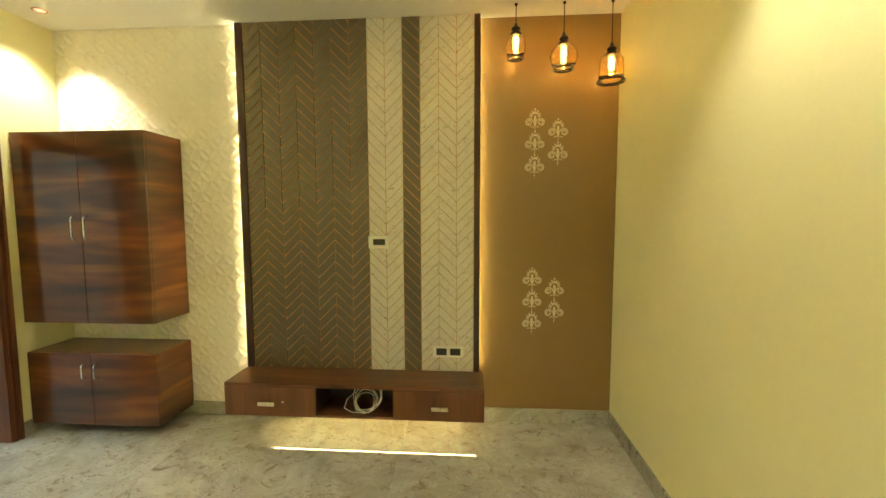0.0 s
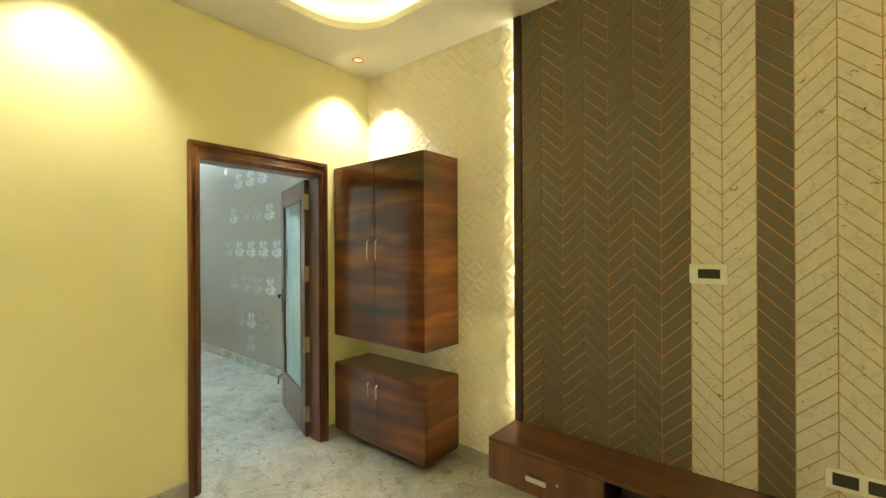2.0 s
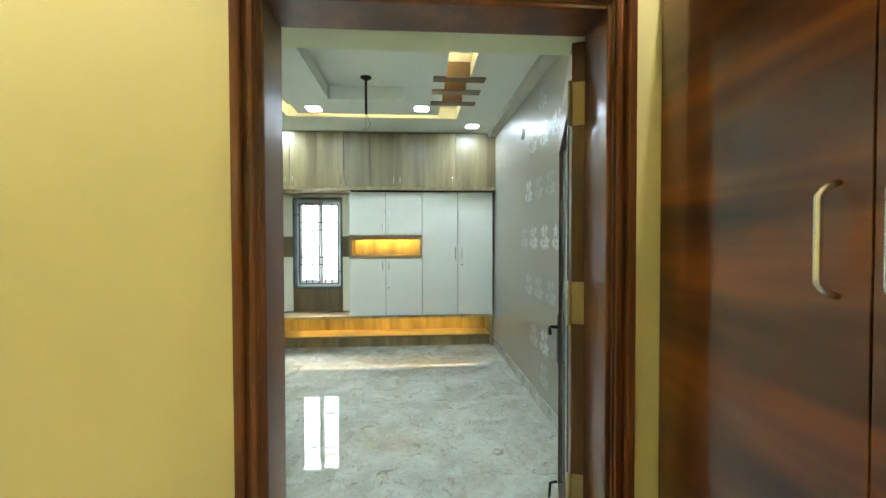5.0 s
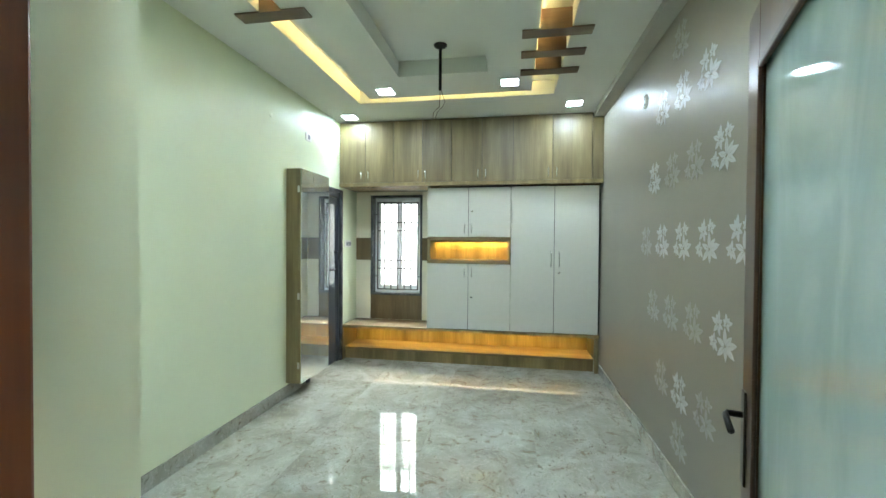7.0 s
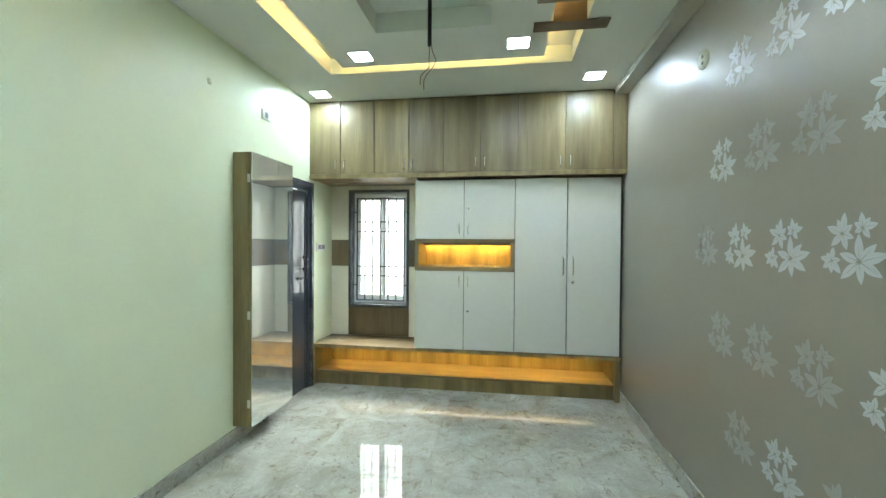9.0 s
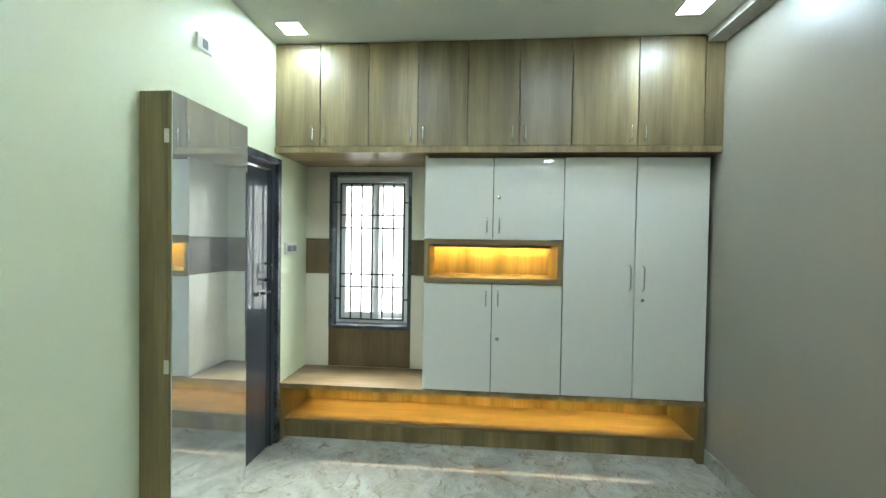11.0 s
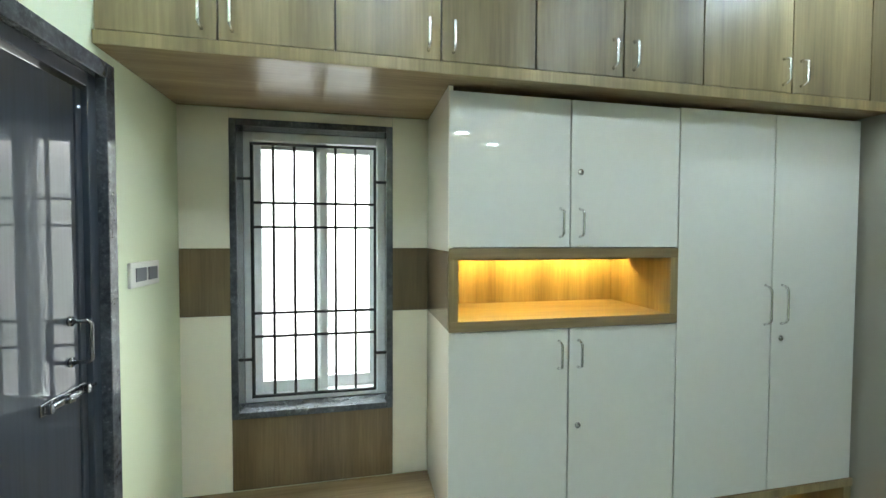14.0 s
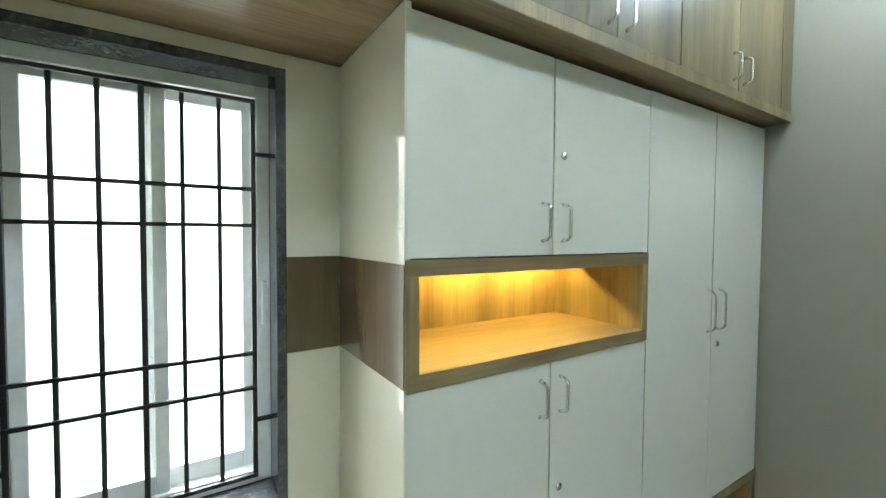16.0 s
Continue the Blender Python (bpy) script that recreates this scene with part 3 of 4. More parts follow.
def cable_coil():
    bm = bmesh.new()
    rnd = random.Random(4)
    for k in range(6):
        r = 0.056 + 0.006 * k + rnd.uniform(-0.006, 0.006)
        cx, cz = 0.115 + rnd.uniform(-0.012, 0.012), 0.186 + r * 0.98
        pts = []
        for i in range(32):
            a = 2 * math.pi * i / 32
            pts.append((cx + 1.2 * r * math.cos(a), 2.83 + 0.012 * k + 0.06 * math.sin(a) + 0.012 * math.sin(3 * a + k), cz + r * 0.97 * math.sin(a)))
        tube(pts, 0.0027, 6, bm, True)
    tube([(0.03, 2.86, 0.30), (-0.02, 2.83, 0.26), (-0.03, 2.80, 0.21), (0.02, 2.79, 0.187), (0.10, 2.785, 0.187)], 0.003, 6, bm)
    return tagged(part("cable_coil", bm, M_CABLE), "coil of white cable lying in the open niche", "cable")


cable_coil()

# television panel: board, dark edge boards, copper ground; its chevron tiles come last
PX = [-0.79 + 0.1279 * k for k in range(8)] + [0.23, 0.355, 0.48, 0.61, 0.735, 0.858]
panel = thing("tiled_feature_wall", (0.02, 3.05, 0.40), "tall wall panel of taupe and marble chevron tiles with copper lines", "wall panel")
part("ground", box(-0.792, 0.860, 3.038, 3.052, 0.399, ZC - 0.002), M_COPPER, panel, "copper inlay between the taupe tiles")
for a, e in ((0.1053, 0.355), (0.48, 0.8595)):
    part("ground", box(a, e, 3.0366, 3.0375, 0.3995, ZC - 0.0025), M_BRONZE, panel, "bronze inlay between the marble tiles")
part("edge_board", box(-0.846, -0.7925, 3.026, 3.054, 0.399, ZC - 0.002, 0.002), M_DARKW, panel)
part("edge_board", box(0.8605, 0.902, 3.026, 3.054, 0.399, ZC - 0.002, 0.002), M_DARKW, panel)
for a in (-0.70, 0.0, 0.72):
    part("batten", box(a, a + 0.05, 3.053, YN - 0.008, 0.42, ZC - 0.01), M_CARC, panel)
for a in (-0.8455, 0.870):
    tagged(part("panel_light_strip", box(a, a + 0.010, 3.0545, 3.0585, 0.42, ZC - 0.01), M_BACKL if a < 0 else M_BACKLE), "warm light strip behind the panel edge", "light strip", "panel strips")


def plate(name, x0, x1, z0, z1, y, cells, label, mat=M_BLACKP):
    """A white switch plate on a wall facing -y, with dark modules."""
    c = thing(name, ((x0 + x1) / 2, y, z0), label, "switch plate")
    part("plate_body", box(x0, x1, y - 0.010, y, z0, z1, 0.003), M_PLASTIC, c)
    for a, b, e, f in cells:
        part("module", box(a, b, y - 0.0125, y - 0.010, e, f, 0.001), mat, c)
    return c


plate("switch_plate", 0.100, 0.250, 1.300, 1.392, 3.033, [(0.135, 0.222, 1.325, 1.368)], "cream plate with a dark blank module on the panel")
plate("socket_plate", 0.568, 0.785, 0.505, 0.588, 3.033, [(0.59, 0.665, 0.522, 0.572), (0.69, 0.765, 0.522, 0.572)], "cream double socket plate low on the panel")


# stencilled ornaments on the brown wall
def ribbon(bm, pts, widths, plane):
    """A flat stroke through (u, v) points, with a width at each."""
    n = len(pts)
    left, right = [], []
    for i, (u, v) in enumerate(pts):
        a, b = pts[max(0, i - 1)], pts[min(n - 1, i + 1)]
        du, dv = b[0] - a[0], b[1] - a[1]
        k = math.hypot(du, dv) or 1
        w = widths[i] / 2
        left.append(plane(u - dv / k * w, v + du / k * w))
        right.append(plane(u + dv / k * w, v - du / k * w))
    lv, rv = [bm.verts.new(p) for p in left], [bm.verts.new(p) for p in right]
    for i in range(n - 1):
        bm.faces.new((lv[i], lv[i + 1], rv[i + 1], rv[i]))


def petal_pts(cu, cv, ang, r0, r1, n=9):
    return [(cu + (r0 + (r1 - r0) * k / n) * math.cos(ang), cv + (r0 + (r1 - r0) * k / n) * math.sin(ang)) for k in range(n + 1)]


def petal_w(w, n=9):
    return [w * (0.04 + math.sin(math.pi * (k / n) ** 0.8) ** 0.8) for k in range(n + 1)]


def thicken(bm, d):
    g = bmesh.ops.extrude_face_region(bm, geom=bm.faces[:])
    bmesh.ops.translate(bm, verts=[v for v in g["geom"] if isinstance(v, bmesh.types.BMVert)], vec=d)
    bmesh.ops.recalc_face_normals(bm, faces=bm.faces[:])


def damask():
    """A palmette: a stem, two scrolls, and a fan of small plumes."""
    bm = bmesh.new()
    pl = lambda u, v: (u, 0.0, v)
    ribbon(bm, petal_pts(0, 0, math.pi / 2, -0.062, 0.032), [0.003, 0.005, 0.007, 0.008, 0.010, 0.012, 0.015, 0.018, 0.015, 0.004], pl)
    for sg in (-1, 1):
        scroll = [(sg * 0.004, -0.040), (sg * 0.008, -0.018), (sg * 0.016, 0.000)]
        wide = [0.003, 0.006, 0.008]
        for k in range(26):
            a = k / 25
            ang = radians(140 - 640 * a)
            r = 0.0265 * (1 - 0.76 * a)
            scroll.append((sg * (0.042 + r * math.cos(ang)), -0.016 + r * math.sin(ang)))
            wide.append(0.0085 - 0.0035 * a)
        ribbon(bm, scroll, wide, pl)
        ribbon(bm, [(sg * 0.005, -0.050), (sg * 0.014, -0.044), (sg * 0.024, -0.047), (sg * 0.032, -0.052)], [0.002, 0.006, 0.005, 0.002], pl)
        for ang, r0, r1, w in ((72, 0.036, 0.070, 0.011), (52, 0.030, 0.062, 0.010), (34, 0.026, 0.052, 0.008)):
            ribbon(bm, petal_pts(0, 0.002, radians(90 - sg * (90 - ang)), r0, r1), petal_w(w), pl)
    for cv, r in ((0.052, 0.010), (0.073, 0.007), (-0.070, 0.005), (-0.083, 0.0035)):
        ribbon(bm, petal_pts(0, cv, math.pi / 2, -r, r), petal_w(1.9 * r), pl)
    thicken(bm, (0, -0.0012, 0))
    return bm


first = None
for x, z in ((1.287, 2.205), (1.287, 2.05), (1.287, 1.89), (1.448, 2.135), (1.448, 1.975), (1.283, 1.08), (1.283, 0.92), (1.283, 0.76), (1.443, 1.005), (1.443, 0.845)):
    m = pose(x, YN - 0.0012, z)
    if first is None:
        first = part("wall_stencil", damask(), M_STENCILG)
        tagged(first, "cream painted damask scroll stencil on the brown wall", "stencil", "damask stencils")
        first.matrix_basis = m
    else:
        copy_thing(first, m)


# pendants
def pendant(name, x, y, ztop, zring, prof, ring_r, label):
    c = thing(name, (x, y, ZC), label, "pendant lamp", "glass pendants by the corner")
    part("canopy", lathe(x, y, [(0.001, ZC), (0.011, ZC - 0.001), (0.010, ZC - 0.010), (0.006, ZC - 0.016), (0.001, ZC - 0.016)]), M_BLACKM, c)
    part("cord", tube([(x, y, ZC - 0.02), (x, y, ztop)], 0.0035, 6), M_BLACKM, c)
    cap = [(0.001, ztop + 0.012), (0.012, ztop + 0.010), (0.014, ztop - 0.012), (0.030, ztop - 0.018), (0.032, ztop - 0.030), (0.024, ztop - 0.034), (0.024, ztop - 0.044),
           (0.038, ztop - 0.052), (0.038, ztop - 0.062), (0.020, ztop - 0.066), (0.001, ztop - 0.066)]
    part("cap", lathe(x, y, cap), M_BLACKM, c)
    gt = ztop - 0.058
    shell = [(r, gt - s * (gt - zring)) for r, s in prof]
    sh = part("shade", lathe(x, y, shell + [(r - 0.0025, z) for r, z in reversed(shell)], 32), M_AMBER, c, "amber blown glass shade")
    sh.visible_shadow = False
    ring = [(x + ring_r * math.cos(2 * math.pi * k / 36), y + ring_r * math.sin(2 * math.pi * k / 36), zring) for k in range(36)]
    part("ring", tube(ring, 0.0055, 8, None, True), M_BLACKM, c)
    part("bulb", lathe(x, y, [(0.001, gt - 0.012), (0.012, gt - 0.014), (0.017, gt - 0.035), (0.017, gt - 0.085), (0.011, gt - 0.10), (0.001, gt - 0.104)], 14), M_BULB, c, "glowing warm bulb")
    return c


pendant("pendant_lamp", 1.128, 2.92, 2.772, 2.562, [(0.020, 0), (0.040, 0.06), (0.060, 0.25), (0.066, 0.5), (0.060, 0.8), (0.050, 1)], 0.052, "amber glass pendant with a narrow oval shade")
pendant("pendant_lamp", 1.437, 2.92, 2.702, 2.487, [(0.022, 0), (0.050, 0.06), (0.080, 0.3), (0.090, 0.5), (0.080, 0.78), (0.062, 1)], 0.064, "amber glass pendant with a round shade")
pendant("pendant_lamp", 1.742, 2.92, 2.627, 2.400, [(0.022, 0), (0.060, 0.07), (0.074, 0.2), (0.076, 0.5), (0.078, 0.8), (0.082, 1)], 0.086, "amber glass pendant with a straight jar shade")


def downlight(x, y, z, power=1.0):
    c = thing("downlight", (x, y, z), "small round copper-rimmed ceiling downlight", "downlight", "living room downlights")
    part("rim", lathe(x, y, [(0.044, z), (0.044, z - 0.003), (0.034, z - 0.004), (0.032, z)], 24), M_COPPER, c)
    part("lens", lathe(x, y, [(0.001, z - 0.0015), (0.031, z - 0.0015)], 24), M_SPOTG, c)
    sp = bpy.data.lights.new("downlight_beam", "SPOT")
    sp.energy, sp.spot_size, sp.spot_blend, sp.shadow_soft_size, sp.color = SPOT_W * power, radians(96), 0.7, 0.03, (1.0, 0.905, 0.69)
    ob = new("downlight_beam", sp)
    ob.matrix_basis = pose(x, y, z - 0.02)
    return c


# the four with y below 0 are unseen, added as strong fill light
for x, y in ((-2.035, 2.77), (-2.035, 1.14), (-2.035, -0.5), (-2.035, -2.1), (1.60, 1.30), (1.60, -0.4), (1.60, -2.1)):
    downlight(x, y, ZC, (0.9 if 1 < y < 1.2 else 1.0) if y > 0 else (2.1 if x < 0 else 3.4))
tagged(part("ceiling_wire", tube([(-0.565, 2.32, 3.055), (-0.555, 2.34, 3.03), (-0.53, 2.35, 3.0), (-0.515, 2.38, 2.97), (-0.49, 2.40, 2.955), (-0.475, 2.41, 2.96)], 0.003, 6), M_WIRE),
       "loose brown wire hanging from the ceiling", "wire")


# ---- things: bedroom ----
ROOM[0] = BEDROOM
# wardrobe: bench, wardrobe units, lit niche, loft
def bench():
    c = thing("bench_unit", (-7.1, 1.7, 0), "low wooden bench unit with a lit open shelf under the wardrobe", "bench")
    part("top", box(XB, XD, BYS + 0.003, 3.232, 0.395, 0.433, 0.002), M_OAKLIT, c)
    part("edge_band", box(XD, XD + 0.002, BYS + 0.004, 3.231, 0.396, 0.432, 0.0005), M_OAK, c)
    part("shelf", box(XB, -6.955, BYS + 0.02, 3.212, 0.128, 0.150, 0.002), M_OAKS, c)
    part("plinth", box(-7.01, -6.985, BYS + 0.02, 3.212, 0.001, 0.128), M_OAK, c)
    part("back", box(XB, XB + 0.012, BYS + 0.02, 3.212, 0.150, 0.395), M_OAK, c)
    part("side_panel", box(XB, XD + 0.0, BYS + 0.002, BYS + 0.02, 0.001, 0.395), M_OAK, c)
    part("side_panel", box(XB, XD + 0.0, 3.180, 3.224, 0.001, 0.395), M_OAK, c)
    return c


bench()
# unseen lip, added to block the strip's light from the floor
tagged(part("added_bench_lip", box(XB + 0.226, XB + 0.232, BYS + 0.021, 3.179, 0.3637, 0.3947), M_OAKS), "narrow added lip that keeps the bench light off the floor", "lip")
# added glowing bar, there only to mirror as a thin line in the floor
tagged(part("bench_line_glow_bar", box(XB + 0.030, XB + 0.033, 0.35, 3.05, 0.3912, 0.3947), M_LINEGLOW), "thin amber glowing bar added for the reflected line on the floor", "light strip")
tagged(part("bench_light_strip", box(XB + 0.200, XB + 0.212, 0.35, 3.05, 0.3936, 0.3945), M_BENCHL), "amber light strip under the bench top", "light strip")


def hinged_doors(c, mat, ys, z0, z1, x, handles, hz0, hz1, th=0.018, locks=()):
    for i, (a, b) in enumerate(zip(ys, ys[1:])):
        d = part("door", box(x - th, x, a + 0.0030, b - 0.0030, z0 + 0.0015, z1 - 0.0015, 0.0012), mat, c)
        if handles[i] is not None:
            part("handle", d_handle(x, handles[i], hz0, hz1, "x", 0.030, 0.0056), M_CHROME, d, "chrome bow handle")
        for k, z in locks:
            if k == i:
                y = handles[i]
                part("lock", tube([(x - 0.002, y, z), (x + 0.004, y, z)], 0.012, 16), M_CHROME, d, "round chrome lock")


def wardrobe():
    ys = [1.256, 1.748, 2.242]
    c = thing("small_cupboard", (-7.15, 1.75, 0.433), "lower white gloss cupboard with two doors", "cupboard", "white wardrobe units")
    part("body", box(XB, XD - 0.020, 1.274, 2.24, 0.434, 1.205), M_CARC, c)
    hinged_doors(c, M_WHITE, ys, 0.436, 1.214, XD, [1.705, 1.79], 1.055, 1.165, 0.018, [(1, 0.82)])
    c = thing("small_cupboard", (-7.15, 1.75, 1.53), "upper white gloss cupboard with two doors", "cupboard", "white wardrobe units")
    part("body", box(XB, XD - 0.020, 1.274, 2.24, 1.542, 2.105), M_CARC, c)
    hinged_doors(c, M_WHITE, ys, 1.533, 2.112, XD, [1.705, 1.79], 1.575, 1.685, 0.018, [(1, 1.83)])
    c = thing("tall_wardrobe", (-7.15, 2.73, 0.433), "tall white gloss wardrobe with two doors", "wardrobe", "white wardrobe units")
    part("body", box(XB, XD - 0.020, 2.245, 3.215, 0.434, 2.105), M_CARC, c)
    hinged_doors(c, M_WHITE, [2.242, 2.731, 3.215], 0.436, 2.116, XD, [2.695, 2.785], 1.190, 1.365, 0.018, [(1, 1.125)])
    # black strip in the wall gap, painted where only shade falls
    part("filler", box(XD - 0.12, XD - 0.06, 3.2155, 3.236, 0.436, 2.126), M_SHADOW, c)
    # lit niche between the cupboards
    n = thing("lit_niche", (-7.1, 1.75, 1.214), "open wooden niche lit amber from within", "niche")
    x0, x1, y0, y1, z0, z1 = XB + 0.02, XD + 0.006, 1.258, 2.240, 1.216, 1.531
    part("top_board", box(x0, x1, y0, y1, z1 - 0.040, z1, 0.0015), M_OAKS, n)
    part("bottom_board", box(x0, x1, y0, y1, z0, z0 + 0.040, 0.0015), M_OAKS, n)
    part("side_board", box(x0, x1, y0, y0 + 0.036, z0 + 0.04, z1 - 0.04, 0.001), M_OAK, n)
    part("side_board", box(x0, x1, y1 - 0.036, y1, z0 + 0.04, z1 - 0.04, 0.001), M_OAK, n)
    part("back_board", box(x0 + 0.03, x0 + 0.042, y0 + 0.036, y1 - 0.036, z0 + 0.04, z1 - 0.04), M_OAK, n)
    # added lip, unseen in the niche; it screens the glaring strip
    part("light_lip", box(x0 + 0.165, x0 + 0.173, y0 + 0.036, y1 - 0.036, z1 - 0.063, z1 - 0.040), M_OAKS, n)
    tagged(part("niche_light_strip", box(x0 + 0.135, x0 + 0.141, y0 + 0.040, y1 - 0.040, z1 - 0.046, z1 - 0.0405), M_SHELF), "amber light strip at the back of the niche", "light strip")
    # cream end panel with a wooden band, beside the window nook
    e = thing("end_panel", (-7.1, 1.265, 0.433), "cream laminate wardrobe end with a wooden band", "panel")
    part("lower_panel", box(XB, XD - 0.002, 1.2565, 1.2735, 0.435, 1.222, 0.001), M_CREAM, e)
    part("band", box(XB, XD - 0.002, 1.2555, 1.2575, 1.223, 1.519), M_WALNUT, e, "walnut band")
    part("upper_panel", box(XB, XD - 0.002, 1.2565, 1.2735, 1.520, 2.128, 0.001), M_CREAM, e)


wardrobe()


def loft():
    c = thing("loft_cupboard", (-7.1, 1.7, 2.13), "grey-brown laminate loft cupboards in a row under the ceiling", "loft cupboard")
    part("bottom_board", box(XB, XL + 0.004, BYS + 0.002, 3.236, 2.130, 2.172, 0.002), M_OAKLIT, c)
    part("edge_band", box(XL + 0.004, XL + 0.006, BYS + 0.003, 3.235, 2.131, 2.171, 0.0005), M_OAK, c)
    part("body", box(XB, XL - 0.022, BYS + 0.002, 3.236, 2.172, BZC - 0.004), M_CARC, c)
    ys = [0.178, 0.510, 0.860, 1.210, 1.556, 1.910, 2.262, 2.695, 3.118]
    hs = [0.465, 0.552, 1.165, 1.252, 1.865, 1.952, 2.648, 2.738]
    hinged_doors(c, M_OAK, ys, 2.174, BZC - 0.004, XL, hs, 2.205, 2.310, 0.018)
    part("filler", box(XL - 0.018, XL + 0.001, 3.120, 3.236, 2.174, BZC - 0.056, 0.001), M_OAK, c)
    return c


loft()

# window nook lining
n = thing("nook_lining", (XB, 0.7, 0.433), "cream and walnut laminate lining of the window nook", "panel")
XP = XB - 0.018
for name, mat, y0, y1, z0, z1 in (("upper_panel", M_CREAM, BYS + 0.002, WY0, 1.5205, 2.129), ("band", M_WALNUT, BYS + 0.002, WY0, 1.2225, 1.5195), ("lower_panel", M_CREAM, BYS + 0.002, WY0, 0.4335, 1.2215),
                                  ("upper_panel", M_CREAM, WY1, 1.2555, 1.5205, 2.129), ("band", M_WALNUT, WY1, 1.2555, 1.2225, 1.5195), ("lower_panel", M_CREAM, WY1, 1.2555, 0.4335, 1.2215),
                                  ("head_panel", M_CREAM, WY0 + 0.001, WY1 - 0.001, WZ1, 2.129), ("sill_panel", M_WALNUT, WY0 + 0.001, WY1 - 0.001, 0.4335, WZ0)):
    part(name, box(XP, XB, y0, y1, z0, z1, 0.0008), mat, n)


def window():
    g, xo = 0.030, XB - 0.20
    w = structure("window_1", box(xo, XB + 0.006, WY0, WY0 + g, WZ0, WZ1, 0.003), M_GRANITE, "barred sliding window in a black granite surround", "window")
    part("stone_jamb", box(xo, XB + 0.006, WY1 - g, WY1, WZ0, WZ1, 0.003), M_GRANITE, w)
    part("stone_head", box(xo, XB + 0.006, WY0 + g, WY1 - g, WZ1 - g, WZ1, 0.003), M_GRANITE, w)
    part("stone_sill", box(xo, XB + 0.008, WY0 + g, WY1 - g, WZ0, WZ0 + g, 0.003), M_GRANITE, w)
    y0, y1, z0, z1 = WY0 + g, WY1 - g, WZ0 + g, WZ1 - g
    xf0, xf1, p = XB - 0.19, XB - 0.105, 0.040
    f = part("window_frame", box(xf0, xf1, y0, y0 + p, z0, z1, 0.003), M_UPVC, w, "white sliding window frame")
    part("frame_side", box(xf0, xf1, y1 - p, y1, z0, z1, 0.003), M_UPVC, f)
    part("frame_head", box(xf0, xf1, y0 + p, y1 - p, z1 - p, z1, 0.003), M_UPVC, f)
    part("frame_sill", box(xf0, xf1, y0 + p, y1 - p, z0, z0 + p, 0.003), M_UPVC, f)
    ym = 0.742
    for k, (a, b, xs) in enumerate(((y0 + p, ym + 0.042, xf0 + 0.044), (ym - 0.026, y1 - p, xf0 + 0.012))):
        q, d = 0.036, 0.030
        s = part("sash", box(xs, xs + d, a, a + q, z0 + p, z1 - p, 0.003), M_UPVC, w)
        part("stile", box(xs, xs + d, b - q, b, z0 + p, z1 - p, 0.003), M_UPVC, s)
        part("rail", box(xs, xs + d, a + q, b - q, z0 + p, z0 + p + q + 0.02, 0.003), M_UPVC, s)
        part("rail", box(xs, xs + d, a + q, b - q, z1 - p - q, z1 - p, 0.003), M_UPVC, s)
        gl = part("pane", box(xs + 0.012, xs + 0.017, a + q, b - q, z0 + p + q + 0.02, z1 - p - q), M_GLASS, s)
        gl.visible_shadow = False
    part("latch", box(xf1, xf1 + 0.010, y1 - 0.026, y1 - 0.012, 1.30, 1.44, 0.003), M_UPVC, w)
    return w


window()


def grille():
    x = XB - 0.085
    c = thing("window_grille", (x, 0.73, 0.80), "black iron bar grille fixed inside the window reveal", "grille")
    ys, zs = [0.452, 0.545, 0.638, 0.731, 0.824, 0.917, 1.010], [0.826, 1.107, 1.216, 1.616, 1.728, 1.998]
    for y in ys:
        r = 0.0065 if y in (ys[0], ys[3], ys[-1]) else 0.0058
        part("bar", box(x - r, x + r, y - r, y + r, zs[0], zs[-1]), M_IRON, c)
    for z in zs:
        part("cross_bar", box(x + 0.0005, x + 0.0115, ys[0] - 0.006, ys[-1] + 0.006, z - 0.0058, z + 0.0058), M_IRON, c)
    for z in (1.0, 1.838):
        part("lug", box(x - 0.005, x + 0.005, WY0 + 0.028, ys[0] - 0.005, z - 0.006, z + 0.006), M_IRON, c)
        part("lug", box(x - 0.005, x + 0.005, ys[-1] + 0.005, WY1 - 0.028, z - 0.006, z + 0.006), M_IRON, c)
    return c


grille()
bm = bmesh.new()
vs = [bm.verts.new(p) for p in ((-12.6, -9.0, -3.0), (-12.6, 10.0, -3.0), (-12.6, 10.0, 9.0), (-12.6, -9.0, 9.0))]
bm.faces.new(vs)
structure("backdrop", bm, M_DAY, "bright hazy daylight outside the window", "backdrop")


# mirror cabinet on the south wall
def mirror_cabinet():
    x0, x1, y1, z0, z1 = -6.205, -5.642, 0.327, 0.130, 2.142
    c = thing("mirror_cabinet", ((x0 + x1) / 2, BYS, z0), "shallow wooden wall cabinet, full-length mirror door slightly ajar", "mirror cabinet")
    b = box(x0, x1, BYS + 0.001, y1 - 0.021, z0, z1, 0.002)
    part("body", b, M_OAK, c)
    def ajar(bm):
        """Swings a leaf about its hinges at x1, just off its catch."""
        bmesh.ops.rotate(bm, verts=bm.verts[:], cent=(x1, y1, 0), matrix=Matrix.Rotation(radians(-0.9), 3, "Z"))
        return bm

    d = part("door", ajar(box(x0, x1, y1 - 0.019, y1 - 0.005, z0, z1, 0.001)), M_OAK, c)
    part("mirror", ajar(box(x0 + 0.001, x1 - 0.001, y1 - 0.005, y1, z0 + 0.001, z1 - 0.001, 0.001)), M_MIRROR, d, "full-length mirror")
    for z in (0.30, 0.95, 1.95):
        part("hinge", box(x1 - 0.001, x1 + 0.002, y1 - 0.036, y1 - 0.014, z - 0.030, z + 0.030, 0.001), M_NICKEL, c)
    return c


mirror_cabinet()


